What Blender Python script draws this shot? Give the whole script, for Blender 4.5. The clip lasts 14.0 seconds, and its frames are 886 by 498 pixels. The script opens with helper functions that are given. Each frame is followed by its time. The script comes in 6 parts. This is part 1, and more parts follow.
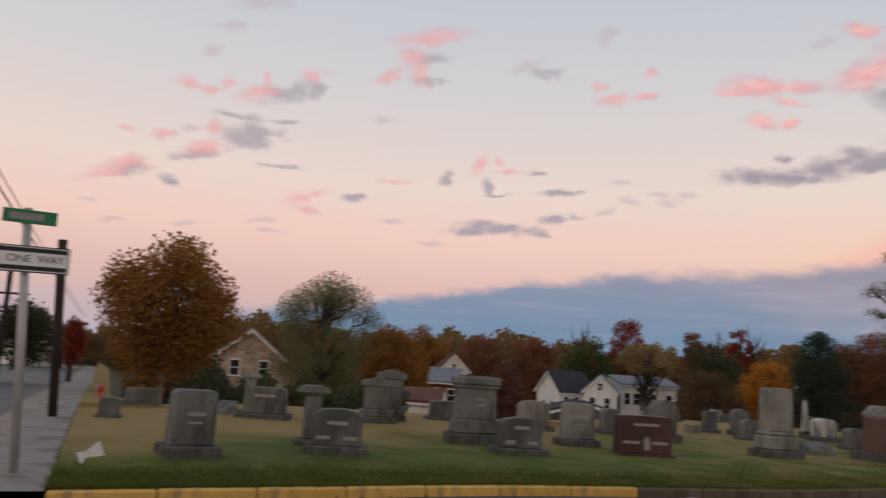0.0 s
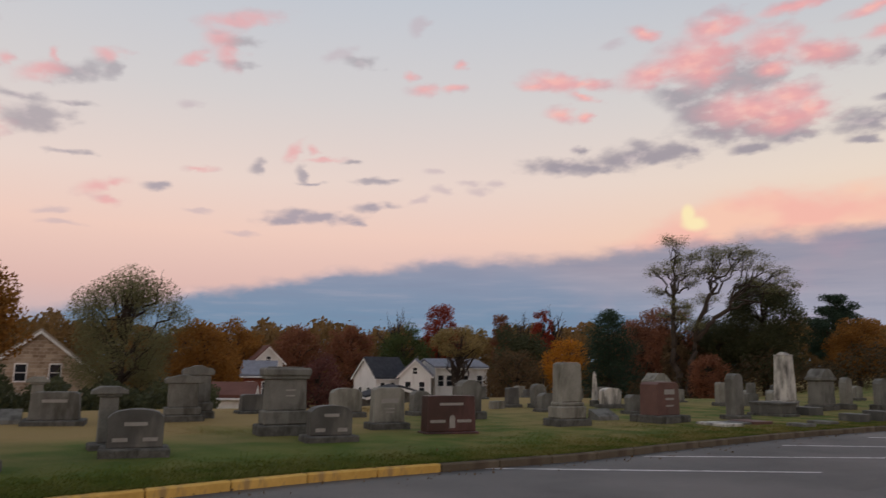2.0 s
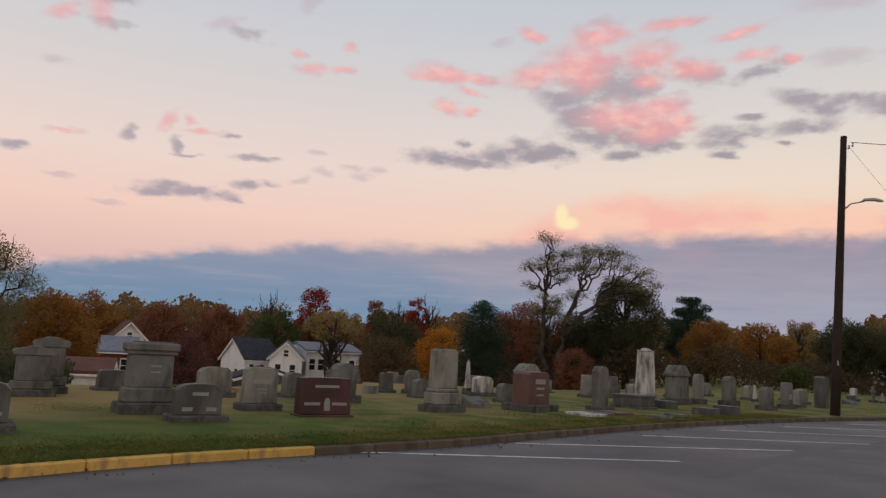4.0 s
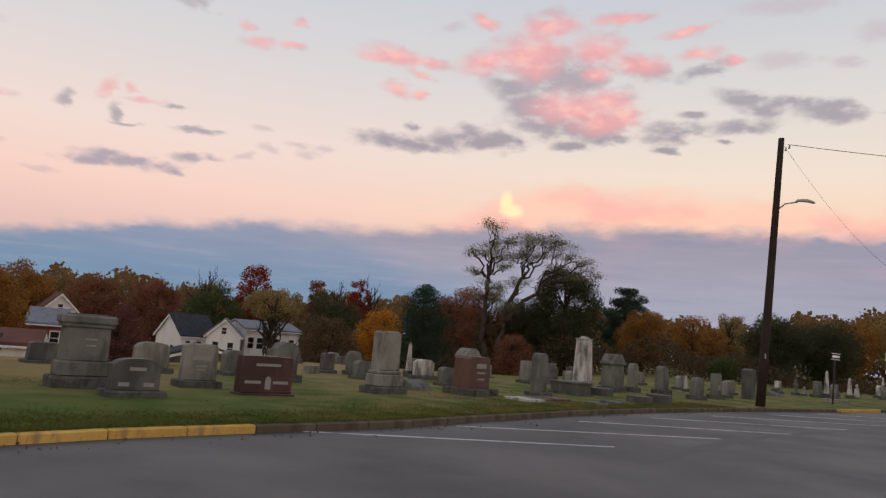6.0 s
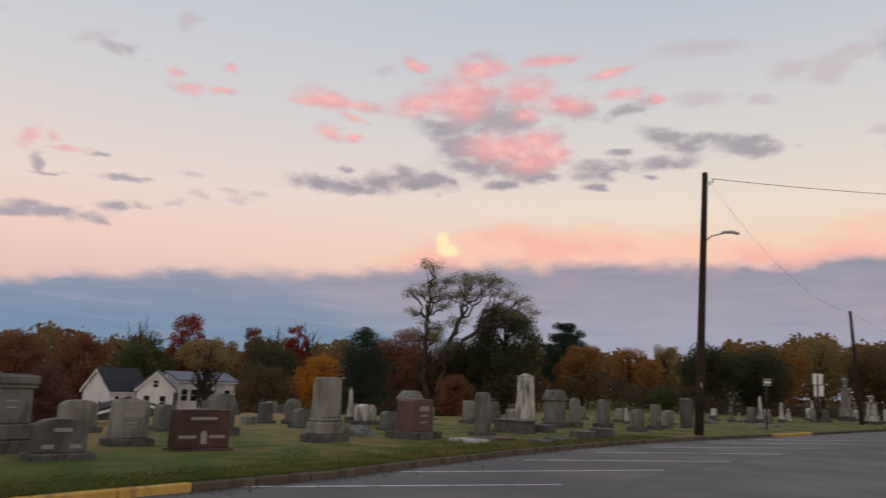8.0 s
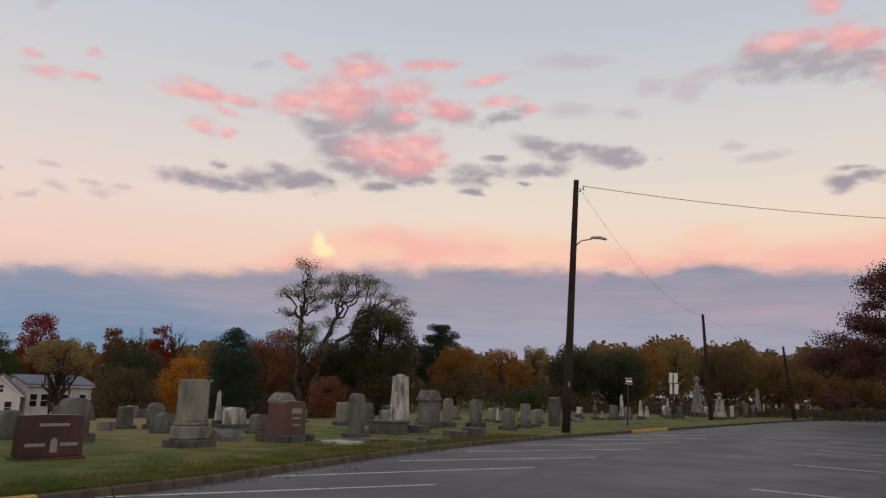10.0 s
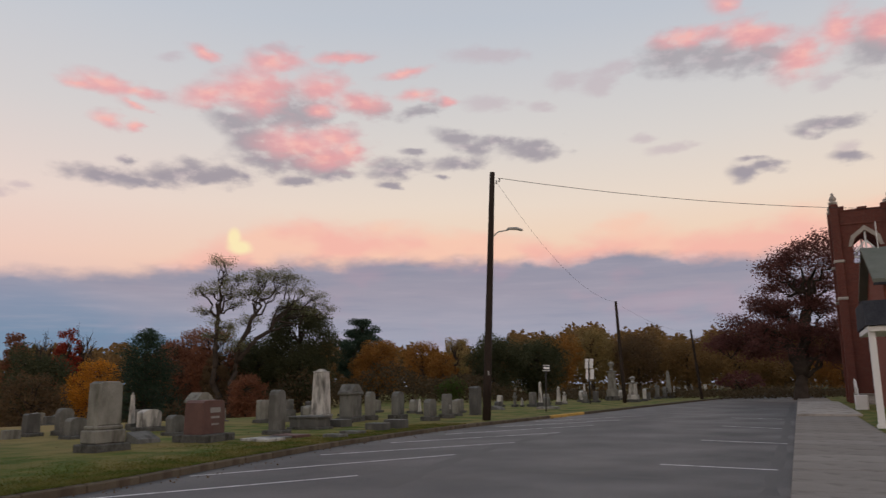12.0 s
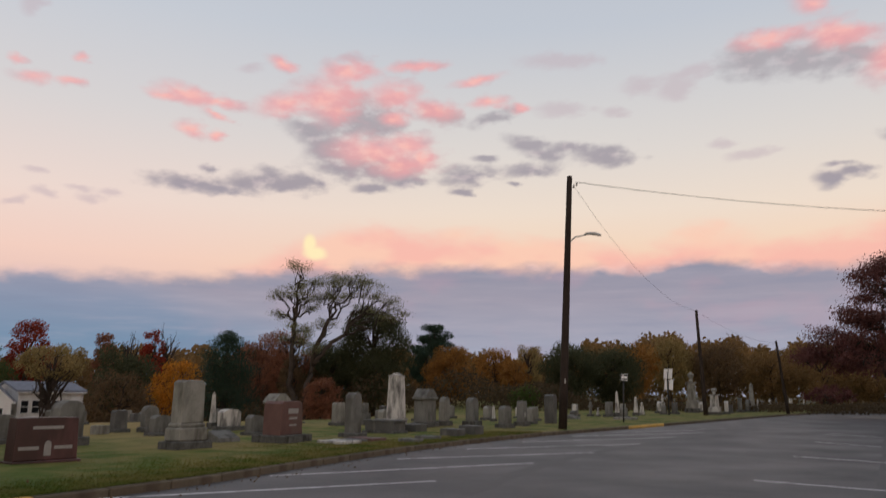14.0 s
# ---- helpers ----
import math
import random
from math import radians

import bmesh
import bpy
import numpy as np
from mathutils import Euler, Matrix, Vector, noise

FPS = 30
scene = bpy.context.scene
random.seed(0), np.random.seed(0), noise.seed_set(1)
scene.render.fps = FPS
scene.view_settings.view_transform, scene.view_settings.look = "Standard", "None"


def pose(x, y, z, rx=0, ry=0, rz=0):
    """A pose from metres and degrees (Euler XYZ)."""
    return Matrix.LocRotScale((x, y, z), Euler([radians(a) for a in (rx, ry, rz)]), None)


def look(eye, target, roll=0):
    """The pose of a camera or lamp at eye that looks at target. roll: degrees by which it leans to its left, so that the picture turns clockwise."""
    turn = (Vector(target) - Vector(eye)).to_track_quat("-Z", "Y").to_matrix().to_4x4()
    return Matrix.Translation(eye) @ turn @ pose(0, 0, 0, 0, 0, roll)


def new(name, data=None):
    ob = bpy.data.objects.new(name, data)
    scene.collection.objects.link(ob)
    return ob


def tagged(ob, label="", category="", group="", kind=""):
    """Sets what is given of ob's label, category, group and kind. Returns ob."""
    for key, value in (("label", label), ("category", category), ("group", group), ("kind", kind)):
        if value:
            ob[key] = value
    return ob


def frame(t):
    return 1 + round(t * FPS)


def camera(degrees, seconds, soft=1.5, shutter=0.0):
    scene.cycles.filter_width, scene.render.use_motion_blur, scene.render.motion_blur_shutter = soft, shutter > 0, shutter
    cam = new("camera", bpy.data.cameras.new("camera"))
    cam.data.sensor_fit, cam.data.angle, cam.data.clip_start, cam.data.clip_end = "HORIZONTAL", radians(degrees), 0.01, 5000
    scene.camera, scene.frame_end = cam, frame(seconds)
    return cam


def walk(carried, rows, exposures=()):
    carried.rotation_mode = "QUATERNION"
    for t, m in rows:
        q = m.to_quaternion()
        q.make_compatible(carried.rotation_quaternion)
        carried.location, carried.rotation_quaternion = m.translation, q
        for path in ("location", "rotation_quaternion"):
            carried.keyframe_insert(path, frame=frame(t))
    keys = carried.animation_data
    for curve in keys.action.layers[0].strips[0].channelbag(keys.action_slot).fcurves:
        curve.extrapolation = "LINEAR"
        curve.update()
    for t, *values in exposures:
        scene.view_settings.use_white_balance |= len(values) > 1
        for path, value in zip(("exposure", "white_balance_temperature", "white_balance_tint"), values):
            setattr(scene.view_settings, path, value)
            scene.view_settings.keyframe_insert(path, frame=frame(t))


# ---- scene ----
cam = camera(61.06, 14.0, soft=1.3, shutter=0.5)
PATH = [
    (0.0, pose(-0.444, -0.326, 1.795, 99.039, -3.816, -0.207)),
    (0.5, pose(-0.449, -0.322, 1.800, 100.025, -4.088, -7.404)),
    (1.0, pose(-0.406, -0.357, 1.796, 100.806, -2.529, -12.509)),
    (1.5, pose(-0.357, -0.510, 1.800, 100.107, -0.427, -15.979)),
    (2.0, pose(-0.281, -0.571, 1.786, 98.691, -0.674, -13.858)),
    (2.5, pose(-0.276, -0.545, 1.749, 97.793, -1.315, -11.375)),
    (3.0, pose(-0.287, -0.461, 1.745, 99.488, -1.980, -16.374)),
    (3.5, pose(-0.333, -0.417, 1.714, 98.461, -3.706, -21.264)),
    (4.0, pose(-0.366, -0.274, 1.718, 97.990, -2.895, -23.534)),
    (6.5, pose(-0.466, -0.260, 1.700, 96.964, -4.897, -28.408)),
    (7.0, pose(-0.448, -0.213, 1.724, 99.158, -3.265, -26.771)),
    (7.5, pose(-0.452, -0.252, 1.706, 99.754, -2.557, -27.987)),
    (8.0, pose(-0.452, -0.189, 1.723, 100.391, -2.012, -32.528)),
    (10.5, pose(-0.377, -0.045, 1.693, 100.474, -1.405, -42.835)),
    (11.0, pose(-0.387, -0.086, 1.666, 100.305, -1.064, -43.911)),
    (11.5, pose(-0.498, -0.265, 1.623, 100.775, 0.236, -45.566)),
    (12.0, pose(-0.469, -0.175, 1.645, 100.321, 0.776, -47.794)),
    (12.5, pose(-0.408, -0.010, 1.664, 100.311, 0.009, -49.663)),
    (13.0, pose(-0.363, 0.097, 1.646, 100.202, -0.213, -47.597)),
    (13.5, pose(-0.333, 0.143, 1.636, 97.962, 0.076, -42.228)),
    (14.0, pose(-0.367, 0.149, 1.604, 100.858, -0.552, -42.474)),
]
walk(cam, PATH, [(0.0, -0.03), (1.0, 0.05), (2.0, -0.06), (3.0, 0.05), (4.0, -0.03), (6.5, 0.08), (7.5, 0.0), (8.0, -0.02), (11.0, -0.03), (12.0, -0.06), (12.5, 0.06), (13.5, -0.09), (14.0, 0.0)])

# ---------------------------------------------------------------- sky and light
def srgb(r, g, b):
    return tuple((c / 255 / 12.92) if c <= 10 else ((c / 255 + 0.055) / 1.055) ** 2.4 for c in (r, g, b)) + (1.0,)


# clouds of the evening sky: bearing, height, half length, half thickness, tilt (degrees)
PINK_0 = [
    (34.6, 23.9, 1.8, 0.72, 5), (33.2, 21.9, 2.5, 1.22, 5), (29.9, 21.2, 2.0, 0.72, 11), (33.9, 21.0, 1.7, 0.82, 5), (29.5, 24.0, 1.0, 0.4, -13), (37.1, 18.0, 3.2, 1.09, -2),
    (39.3, 18.6, 1.7, 0.76, 2), (38.3, 22.3, 1.9, 0.9, 3), (38.4, 20.6, 1.1, 0.5, 3), (41.7, 21.2, 1.9, 0.67, -8), (38.9, 17.1, 2.1, 0.76, 2), (40.7, 17.6, 0.9, 0.93, 2),
    (46.0, 21.9, 1.3, 0.41, 5), (45.1, 23.5, 1.5, 0.29, 10), (40.0, 24.5, 2.1, 0.32, 3), (48.5, 21.4, 0.7, 0.29, -1), (80.3, 22.8, 1.5, 0.89, -13), (75.0, 22.0, 1.7, 1.07, 29),
]
PINK_1 = [
    (77.5, 23.2, 1.0, 1.16, -12), (67.3, 24.6, 2.3, 0.55, 1), (71.8, 24.0, 2.2, 0.76, -9), (70.4, 26.3, 1.1, 0.6, -10), (-20.4, 19.1, 0.9, 0.4, -5), (-19.1, 18.8, 0.7, 0.24, 10),
    (-17.8, 19.5, 0.5, 0.32, 0), (-15.6, 19.2, 1.4, 0.48, 14), (-11.5, 21.0, 0.9, 0.36, 8), (-14.9, 20.3, 0.3, 0.4, 9), (-24.4, 15.2, 0.6, 0.2, 2), (-21.9, 15.2, 0.7, 0.28, 10),
    (-18.5, 16.3, 0.5, 0.4, 9), (-19.0, 14.7, 1.4, 0.56, 19), (-24.4, 12.6, 1.6, 0.47, 18), (-25.4, 11.8, 1.4, 0.27, 13), (-2.4, 24.6, 2.3, 0.48, 9), (-3.9, 23.2, 1.0, 0.57, 5),
]
PINK_2 = [
    (-3.1, 22.2, 0.8, 0.9, 5), (-5.6, 21.6, 1.0, 0.33, 25), (2.1, 15.7, 0.8, 0.34, 43), (3.6, 15.9, 0.4, 0.34, 3), (4.5, 15.2, 1.3, 0.17, 3), (-11.3, 12.0, 1.3, 0.38, 16),
    (-10.4, 12.4, 0.5, 0.25, 6), (-11.0, 11.1, 0.8, 0.3, -9), (-4.7, 13.9, 0.9, 0.21, 5), (12.2, 20.6, 1.1, 0.36, -1), (14.5, 20.8, 0.9, 0.24, 9), (11.0, 21.6, 0.4, 0.28, 0),
    (15.1, 22.5, 0.5, 0.24, -2), (22.6, 21.1, 2.0, 0.57, -5), (21.0, 20.9, 1.3, 0.31, -4), (24.9, 20.8, 1.7, 0.3, -2), (24.7, 19.9, 0.9, 0.3, -16), (23.0, 18.7, 1.0, 0.39, -4),
]
PINK_3 = [
    (24.8, 18.5, 0.6, 0.31, 18),
]
GREY_0 = [
    (23.0, 14.9, 2.6, 0.48, 0), (25.0, 14.6, 1.7, 0.37, 6), (28.2, 15.4, 2.8, 0.7, 8), (30.3, 15.4, 2.7, 0.62, 7), (32.9, 15.6, 0.6, 0.25, 4), (24.3, 16.1, 0.5, 0.28, 7),
    (31.8, 19.3, 1.8, 0.83, -20), (32.9, 18.2, 1.6, 1.09, -31), (35.2, 20.6, 2.9, 1.32, 4), (37.2, 16.8, 3.6, 0.93, -5), (39.4, 15.8, 1.3, 0.43, 2), (36.4, 15.3, 1.1, 0.34, 3),
    (34.3, 16.8, 1.7, 0.59, -6), (37.5, 19.9, 1.7, 0.75, 3), (44.3, 16.4, 1.9, 0.68, 4), (43.7, 15.1, 0.8, 0.21, 1), (45.6, 17.7, 0.9, 0.25, 0), (42.4, 20.8, 1.9, 0.5, -8),
]
GREY_1 = [
    (46.0, 20.7, 1.5, 0.38, 10), (49.0, 18.7, 1.5, 0.55, -11), (50.3, 18.0, 1.7, 0.38, -6), (52.5, 18.3, 1.7, 0.38, -2), (54.9, 17.6, 2.0, 0.67, -2), (49.0, 16.8, 1.9, 0.47, 2),
    (47.9, 15.8, 0.5, 0.13, 0), (76.3, 17.3, 1.9, 0.38, -3), (74.9, 16.9, 0.9, 0.31, -8), (77.3, 14.9, 1.0, 0.34, -8), (70.4, 14.8, 0.9, 0.64, -6), (71.9, 15.0, 1.3, 0.32, -6),
    (71.0, 15.6, 0.8, 0.16, -6), (80.8, 13.7, 0.9, 0.52, -8), (66.0, 23.4, 1.9, 1.03, -2), (69.3, 22.9, 2.6, 1.08, -8), (72.5, 22.5, 1.8, 0.91, -9), (79.5, 21.7, 1.4, 1.17, -1),
]
GREY_2 = [
    (-13.3, 19.5, 1.8, 0.57, 13), (-11.2, 20.0, 0.6, 0.48, 47), (-16.9, 17.3, 1.4, 0.29, -3), (-15.9, 16.1, 1.9, 0.82, 5), (-13.5, 17.4, 1.0, 0.16, 3), (-19.8, 14.0, 1.5, 0.32, 9),
    (-23.7, 12.4, 1.0, 0.35, 15), (-21.1, 12.0, 0.8, 0.32, -13), (-13.6, 14.1, 1.2, 0.17, 2), (-7.6, 12.4, 0.8, 0.26, 0), (-0.5, 14.4, 0.6, 0.38, 24), (2.8, 14.0, 0.4, 0.6, 23),
    (3.5, 13.4, 0.9, 0.13, 3), (8.3, 13.8, 1.5, 0.21, 2), (6.7, 15.1, 0.8, 0.17, 2), (8.3, 11.8, 1.3, 0.3, 5), (2.8, 10.9, 1.9, 0.43, 0), (1.5, 10.5, 1.7, 0.26, 4),
]
GREY_3 = [
    (5.0, 10.8, 1.9, 0.34, -2), (7.2, 10.5, 0.8, 0.17, 3), (7.0, 22.4, 1.0, 0.36, -4), (-2.5, 23.1, 1.3, 0.32, 5), (-2.4, 21.5, 1.1, 0.25, 4),
]
FAINT_0 = [
    (27.2, 23.5, 0.9, 0.27, 8), (51.5, 24.7, 2.5, 0.52, -2), (51.7, 21.2, 1.7, 0.45, -2), (58.0, 22.5, 1.5, 0.52, 6), (60.4, 22.1, 1.3, 0.6, 10), (63.5, 17.9, 0.8, 0.24, 0),
    (65.4, 16.9, 1.3, 0.32, 5), (35.0, 24.8, 1.2, 0.24, 5), (55.8, 20.8, 0.8, 0.24, -3), (61.5, 23.0, 1.9, 0.4, 15), (76.5, 19.9, 0.9, 0.38, 7), (77.4, 15.5, 0.8, 0.38, -8),
    (15.9, 13.7, 0.9, 0.21, 0), (17.9, 13.6, 0.9, 0.2, 0), (16.5, 13.1, 0.8, 0.29, 0), (13.5, 13.1, 0.7, 0.25, -9), (11.8, 12.4, 0.7, 0.21, 27), (-24.5, 8.8, 0.9, 0.16, 8),
]
FAINT_1 = [
    (-19.8, 9.2, 0.9, 0.16, 7), (-14.4, 10.0, 0.9, 0.17, 6), (-13.7, 9.2, 1.1, 0.17, 1), (-4.7, 10.8, 0.8, 0.17, -3), (-1.5, 9.4, 1.0, 0.17, -6), (-5.7, 18.4, 0.7, 0.25, 6),
    (5.4, 22.9, 1.2, 0.37, 16), (-19.3, 21.6, 0.6, 0.39, 11), (-17.7, 23.6, 1.2, 0.31, 11), (11.6, 25.1, 0.6, 0.63, -1), (-20.0, 16.0, 0.7, 0.24, 10), (13.0, 14.5, 0.7, 0.21, 1),
    (-26.3, 9.9, 0.5, 0.16, 9), (-15.8, 25.5, 1.6, 0.38, 11),
]

world = bpy.data.worlds.new("evening_sky")
scene.world = world
world.use_nodes = True
world.cycles.sampling_method, world.cycles.sample_map_resolution = "MANUAL", 256
WT = world.node_tree
WT.nodes.clear()


def wn(kind, operation=None, interpolation_type=None, data_type=None):
    n = WT.nodes.new(kind)
    if operation:
        n.operation = operation
    if interpolation_type:
        n.interpolation_type = interpolation_type
    if data_type:
        n.data_type = data_type
    return n


def wmath(op, a, b=None, c=None):
    n = wn("ShaderNodeMath", operation=op)
    for i, v in enumerate((a, b, c)):
        if v is None:
            continue
        if isinstance(v, (int, float)):
            n.inputs[i].default_value = v
        else:
            WT.links.new(v, n.inputs[i])
    return n.outputs[0]


def wsmooth(v, lo, hi):
    """0 below lo, 1 above hi, smooth between; lo and hi may be sockets."""
    n = wn("ShaderNodeMapRange", interpolation_type="SMOOTHSTEP")
    for i, s in enumerate((v, lo, hi)):
        if isinstance(s, (int, float)):
            n.inputs[i].default_value = s
        else:
            WT.links.new(s, n.inputs[i])
    return n.outputs[0]


def wmix(f, a, b):
    n = wn("ShaderNodeMix", data_type="RGBA")
    for sock, v in ((n.inputs[0], f), (n.inputs[6], a), (n.inputs[7], b)):
        if isinstance(v, (int, float, tuple)):
            sock.default_value = v
        else:
            WT.links.new(v, sock)
    return n.outputs[2]


def wramp(v, stops):
    n = WT.nodes.new("ShaderNodeValToRGB")
    el = n.color_ramp.elements
    el.remove(el[1])
    el[0].position = 0.0
    for p, c in stops:
        e = el[0] if p == stops[0][0] else el.new(p)
        e.position = p
        e.color = c if isinstance(c, tuple) else (c, c, c, 1)
    WT.links.new(v, n.inputs[0])
    return n.outputs[0]


def wnoise(vec, scale, detail=4.0, rough=0.55):
    n = WT.nodes.new("ShaderNodeTexNoise")
    n.inputs["Scale"].default_value, n.inputs["Detail"].default_value, n.inputs["Roughness"].default_value = scale, detail, rough
    WT.links.new(vec, n.inputs["Vector"])
    return n


way = WT.nodes.new("ShaderNodeTexCoord").outputs["Generated"]
sep = WT.nodes.new("ShaderNodeSeparateXYZ")
WT.links.new(way, sep.inputs[0])
AZ = wmath("DEGREES", wmath("ARCTAN2", sep.outputs[0], sep.outputs[1]))
EL = wmath("DEGREES", wmath("ARCSINE", sep.outputs[2]))
flat = WT.nodes.new("ShaderNodeCombineXYZ")
WT.links.new(AZ, flat.inputs[0])
WT.links.new(EL, flat.inputs[1])
# drawn-out noise: clouds are longer than they are high
squeeze = WT.nodes.new("ShaderNodeMapping")
squeeze.inputs["Scale"].default_value = (0.62, 1.2, 1.0)
WT.links.new(flat.outputs[0], squeeze.inputs["Vector"])
fine = wnoise(squeeze.outputs[0], 0.62, 6.0, 0.55)
broad = wnoise(squeeze.outputs[0], 0.22, 3.0, 0.5)
warp = WT.nodes.new("ShaderNodeVectorMath")
warp.operation = "MULTIPLY_ADD"
wisp = wnoise(squeeze.outputs[0], 1.0, 4.0, 0.5)
WT.links.new(wisp.outputs["Color"], warp.inputs[0])
warp.inputs[1].default_value = (1.5, 0.8, 0.0)
warp.inputs[2].default_value = (-0.75, -0.4, 0.0)
bent = WT.nodes.new("ShaderNodeVectorMath")
bent.operation = "ADD"
WT.links.new(flat.outputs[0], bent.inputs[0])
WT.links.new(warp.outputs[0], bent.inputs[1])


bent_xy = WT.nodes.new("ShaderNodeSeparateXYZ")
WT.links.new(bent.outputs[0], bent_xy.inputs[0])


def field(rows, after=None):
    """How deep inside the nearest of these clouds a direction lies: 0 in its middle, 1 at its rim. Worked out cloud after cloud."""
    best, last = None, after
    for az, el, length, thick, tilt in rows:
        v = WT.nodes.new("ShaderNodeCombineXYZ")
        WT.links.new(bent_xy.outputs[0], v.inputs[0])
        WT.links.new(bent_xy.outputs[1], v.inputs[1])
        if last is not None:
            WT.links.new(last, v.inputs[2])
        m = WT.nodes.new("ShaderNodeMapping")
        m.vector_type = "TEXTURE"
        m.inputs["Location"].default_value = (az, el, 0)
        m.inputs["Rotation"].default_value = (0, 0, radians(tilt))
        m.inputs["Scale"].default_value = (1.32 * length / math.cos(radians(el)), 1.42 * thick, 1e5)
        WT.links.new(v.outputs[0], m.inputs["Vector"])
        d = WT.nodes.new("ShaderNodeVectorMath")
        d.operation = "LENGTH"
        WT.links.new(m.outputs[0], d.inputs[0])
        best = d.outputs["Value"] if best is None else wmath("SMOOTH_MIN", best, d.outputs["Value"], 0.45)
        last = best
    return best


PINK = field(PINK_0 + PINK_1 + PINK_2 + PINK_3)
GREY = field(GREY_0 + GREY_1 + GREY_2 + GREY_3, PINK)
FAINT = field(FAINT_0 + FAINT_1, GREY)

# clear sky: from the pale rose of the horizon to the cool grey-blue above, warmer towards the afterglow
EL01 = wmath("DIVIDE", EL, 90.0)
clear = wramp(EL01, [(0.0, srgb(176, 172, 186)), (0.06, srgb(226, 188, 180)), (0.105, srgb(243, 207, 193)), (0.15, srgb(237, 216, 207)), (0.22, srgb(216, 211, 211)),
                     (0.30, srgb(198, 203, 212)), (0.45, srgb(178, 185, 199)), (1.0, srgb(150, 158, 174))])
warm = wsmooth(AZ, 12.0, 50.0)
clear = wmix(wmath("MULTIPLY", warm, 0.75), clear, wramp(EL01, [(0.0, srgb(190, 180, 190)), (0.10, srgb(250, 212, 176)), (0.15, srgb(238, 222, 204)), (0.2, srgb(222, 216, 210)), (0.3, srgb(192, 198, 208)), (0.45, srgb(177, 184, 198)), (1.0, srgb(150, 158, 174))]))
# dusk: dim overhead, with the sunset glow low down behind
dusk = wsmooth(wmath("ABSOLUTE", wmath("SUBTRACT", AZ, 30.0)), 75.0, 135.0)
clear = wmix(dusk, clear, wramp(EL01, [(0.0, (1.05, 0.80, 0.64, 1)), (0.08, (1.04, 0.84, 0.70, 1)), (0.22, srgb(214, 202, 198)), (0.45, srgb(172, 177, 190)), (1.0, srgb(150, 158, 174))]))

# small clouds: pink where the low sun still reaches them, grey beneath, and thin veils
ripple = wmath("MULTIPLY", wmath("SUBTRACT", fine.outputs["Fac"], 0.5), 2.0)
curl = wmath("MULTIPLY_ADD", wmath("SUBTRACT", wisp.outputs["Fac"], 0.5), 1.5, wmath("MULTIPLY", ripple, 0.35))
grey_mask = wsmooth(wmath("ADD", GREY, curl), 1.25, 0.2)
pink_mask = wsmooth(wmath("ADD", PINK, curl), 1.3, 0.1)
faint_mask = wsmooth(wmath("ADD", FAINT, curl), 1.25, 0.2)
middle = wnoise(squeeze.outputs[0], 0.42, 4.0, 0.55)
grey_col = wramp(EL01, [(0.0, srgb(138, 140, 164)), (0.12, srgb(142, 141, 162)), (0.17, srgb(158, 150, 160)), (0.25, srgb(172, 166, 172))])
grey_col = wmix(wmath("MULTIPLY", wsmooth(wisp.outputs["Fac"], 0.5, 0.66), 0.5), grey_col, srgb(196, 180, 186))
mottle = wmath("ADD", wmath("MULTIPLY", middle.outputs["Fac"], 0.4), wmath("MULTIPLY", wisp.outputs["Fac"], 0.6))
glow = wmath("SUBTRACT", wmath("MULTIPLY", mottle, 1.3), wmath("MULTIPLY", PINK, 0.32))
pink_col = wmix(wsmooth(glow, 0.14, 0.5), srgb(208, 170, 176), srgb(236, 168, 170))
pink_col = wmix(wmath("MULTIPLY", wsmooth(glow, 0.46, 0.72), wsmooth(AZ, 0.0, 25.0)), pink_col, srgb(252, 182, 174))
# thinner clouds away from the afterglow
thin = wmath("MULTIPLY_ADD", wsmooth(AZ, 4.0, 26.0), 0.2, 0.75)
sky = wmix(wmath("MULTIPLY", faint_mask, 0.5), clear, srgb(194, 176, 184))
sky = wmix(wmath("MULTIPLY", grey_mask, wmath("MULTIPLY", thin, 0.95)), sky, grey_col)
sky = wmix(wmath("MULTIPLY", wmath("MULTIPLY", pink_mask, thin), 0.9), sky, pink_col)

# the long bank low over the horizon: its upper rim by bearing
AZ01 = wmath("DIVIDE", wmath("ADD", AZ, 30.0), 120.0)
rim = wramp(AZ01, [(0.0, 0.20), (0.09, 0.25), (0.125, 0.36), (0.20, 0.48), (0.29, 0.68), (0.36, 0.80), (0.45, 0.84), (0.55, 0.96), (0.65, 0.975), (0.73, 0.93), (0.765, 1.0), (0.80, 0.92), (0.88, 0.90), (1.0, 0.9)])
rim = wmath("MULTIPLY", rim, 10.0)
rim = wmath("ADD", rim, wmath("MULTIPLY", wmath("SUBTRACT", fine.outputs["Fac"], 0.5), 1.2))
rim = wmath("ADD", rim, wmath("MULTIPLY", wmath("SUBTRACT", middle.outputs["Fac"], 0.5), 1.6))
below = wmath("SUBTRACT", rim, EL)
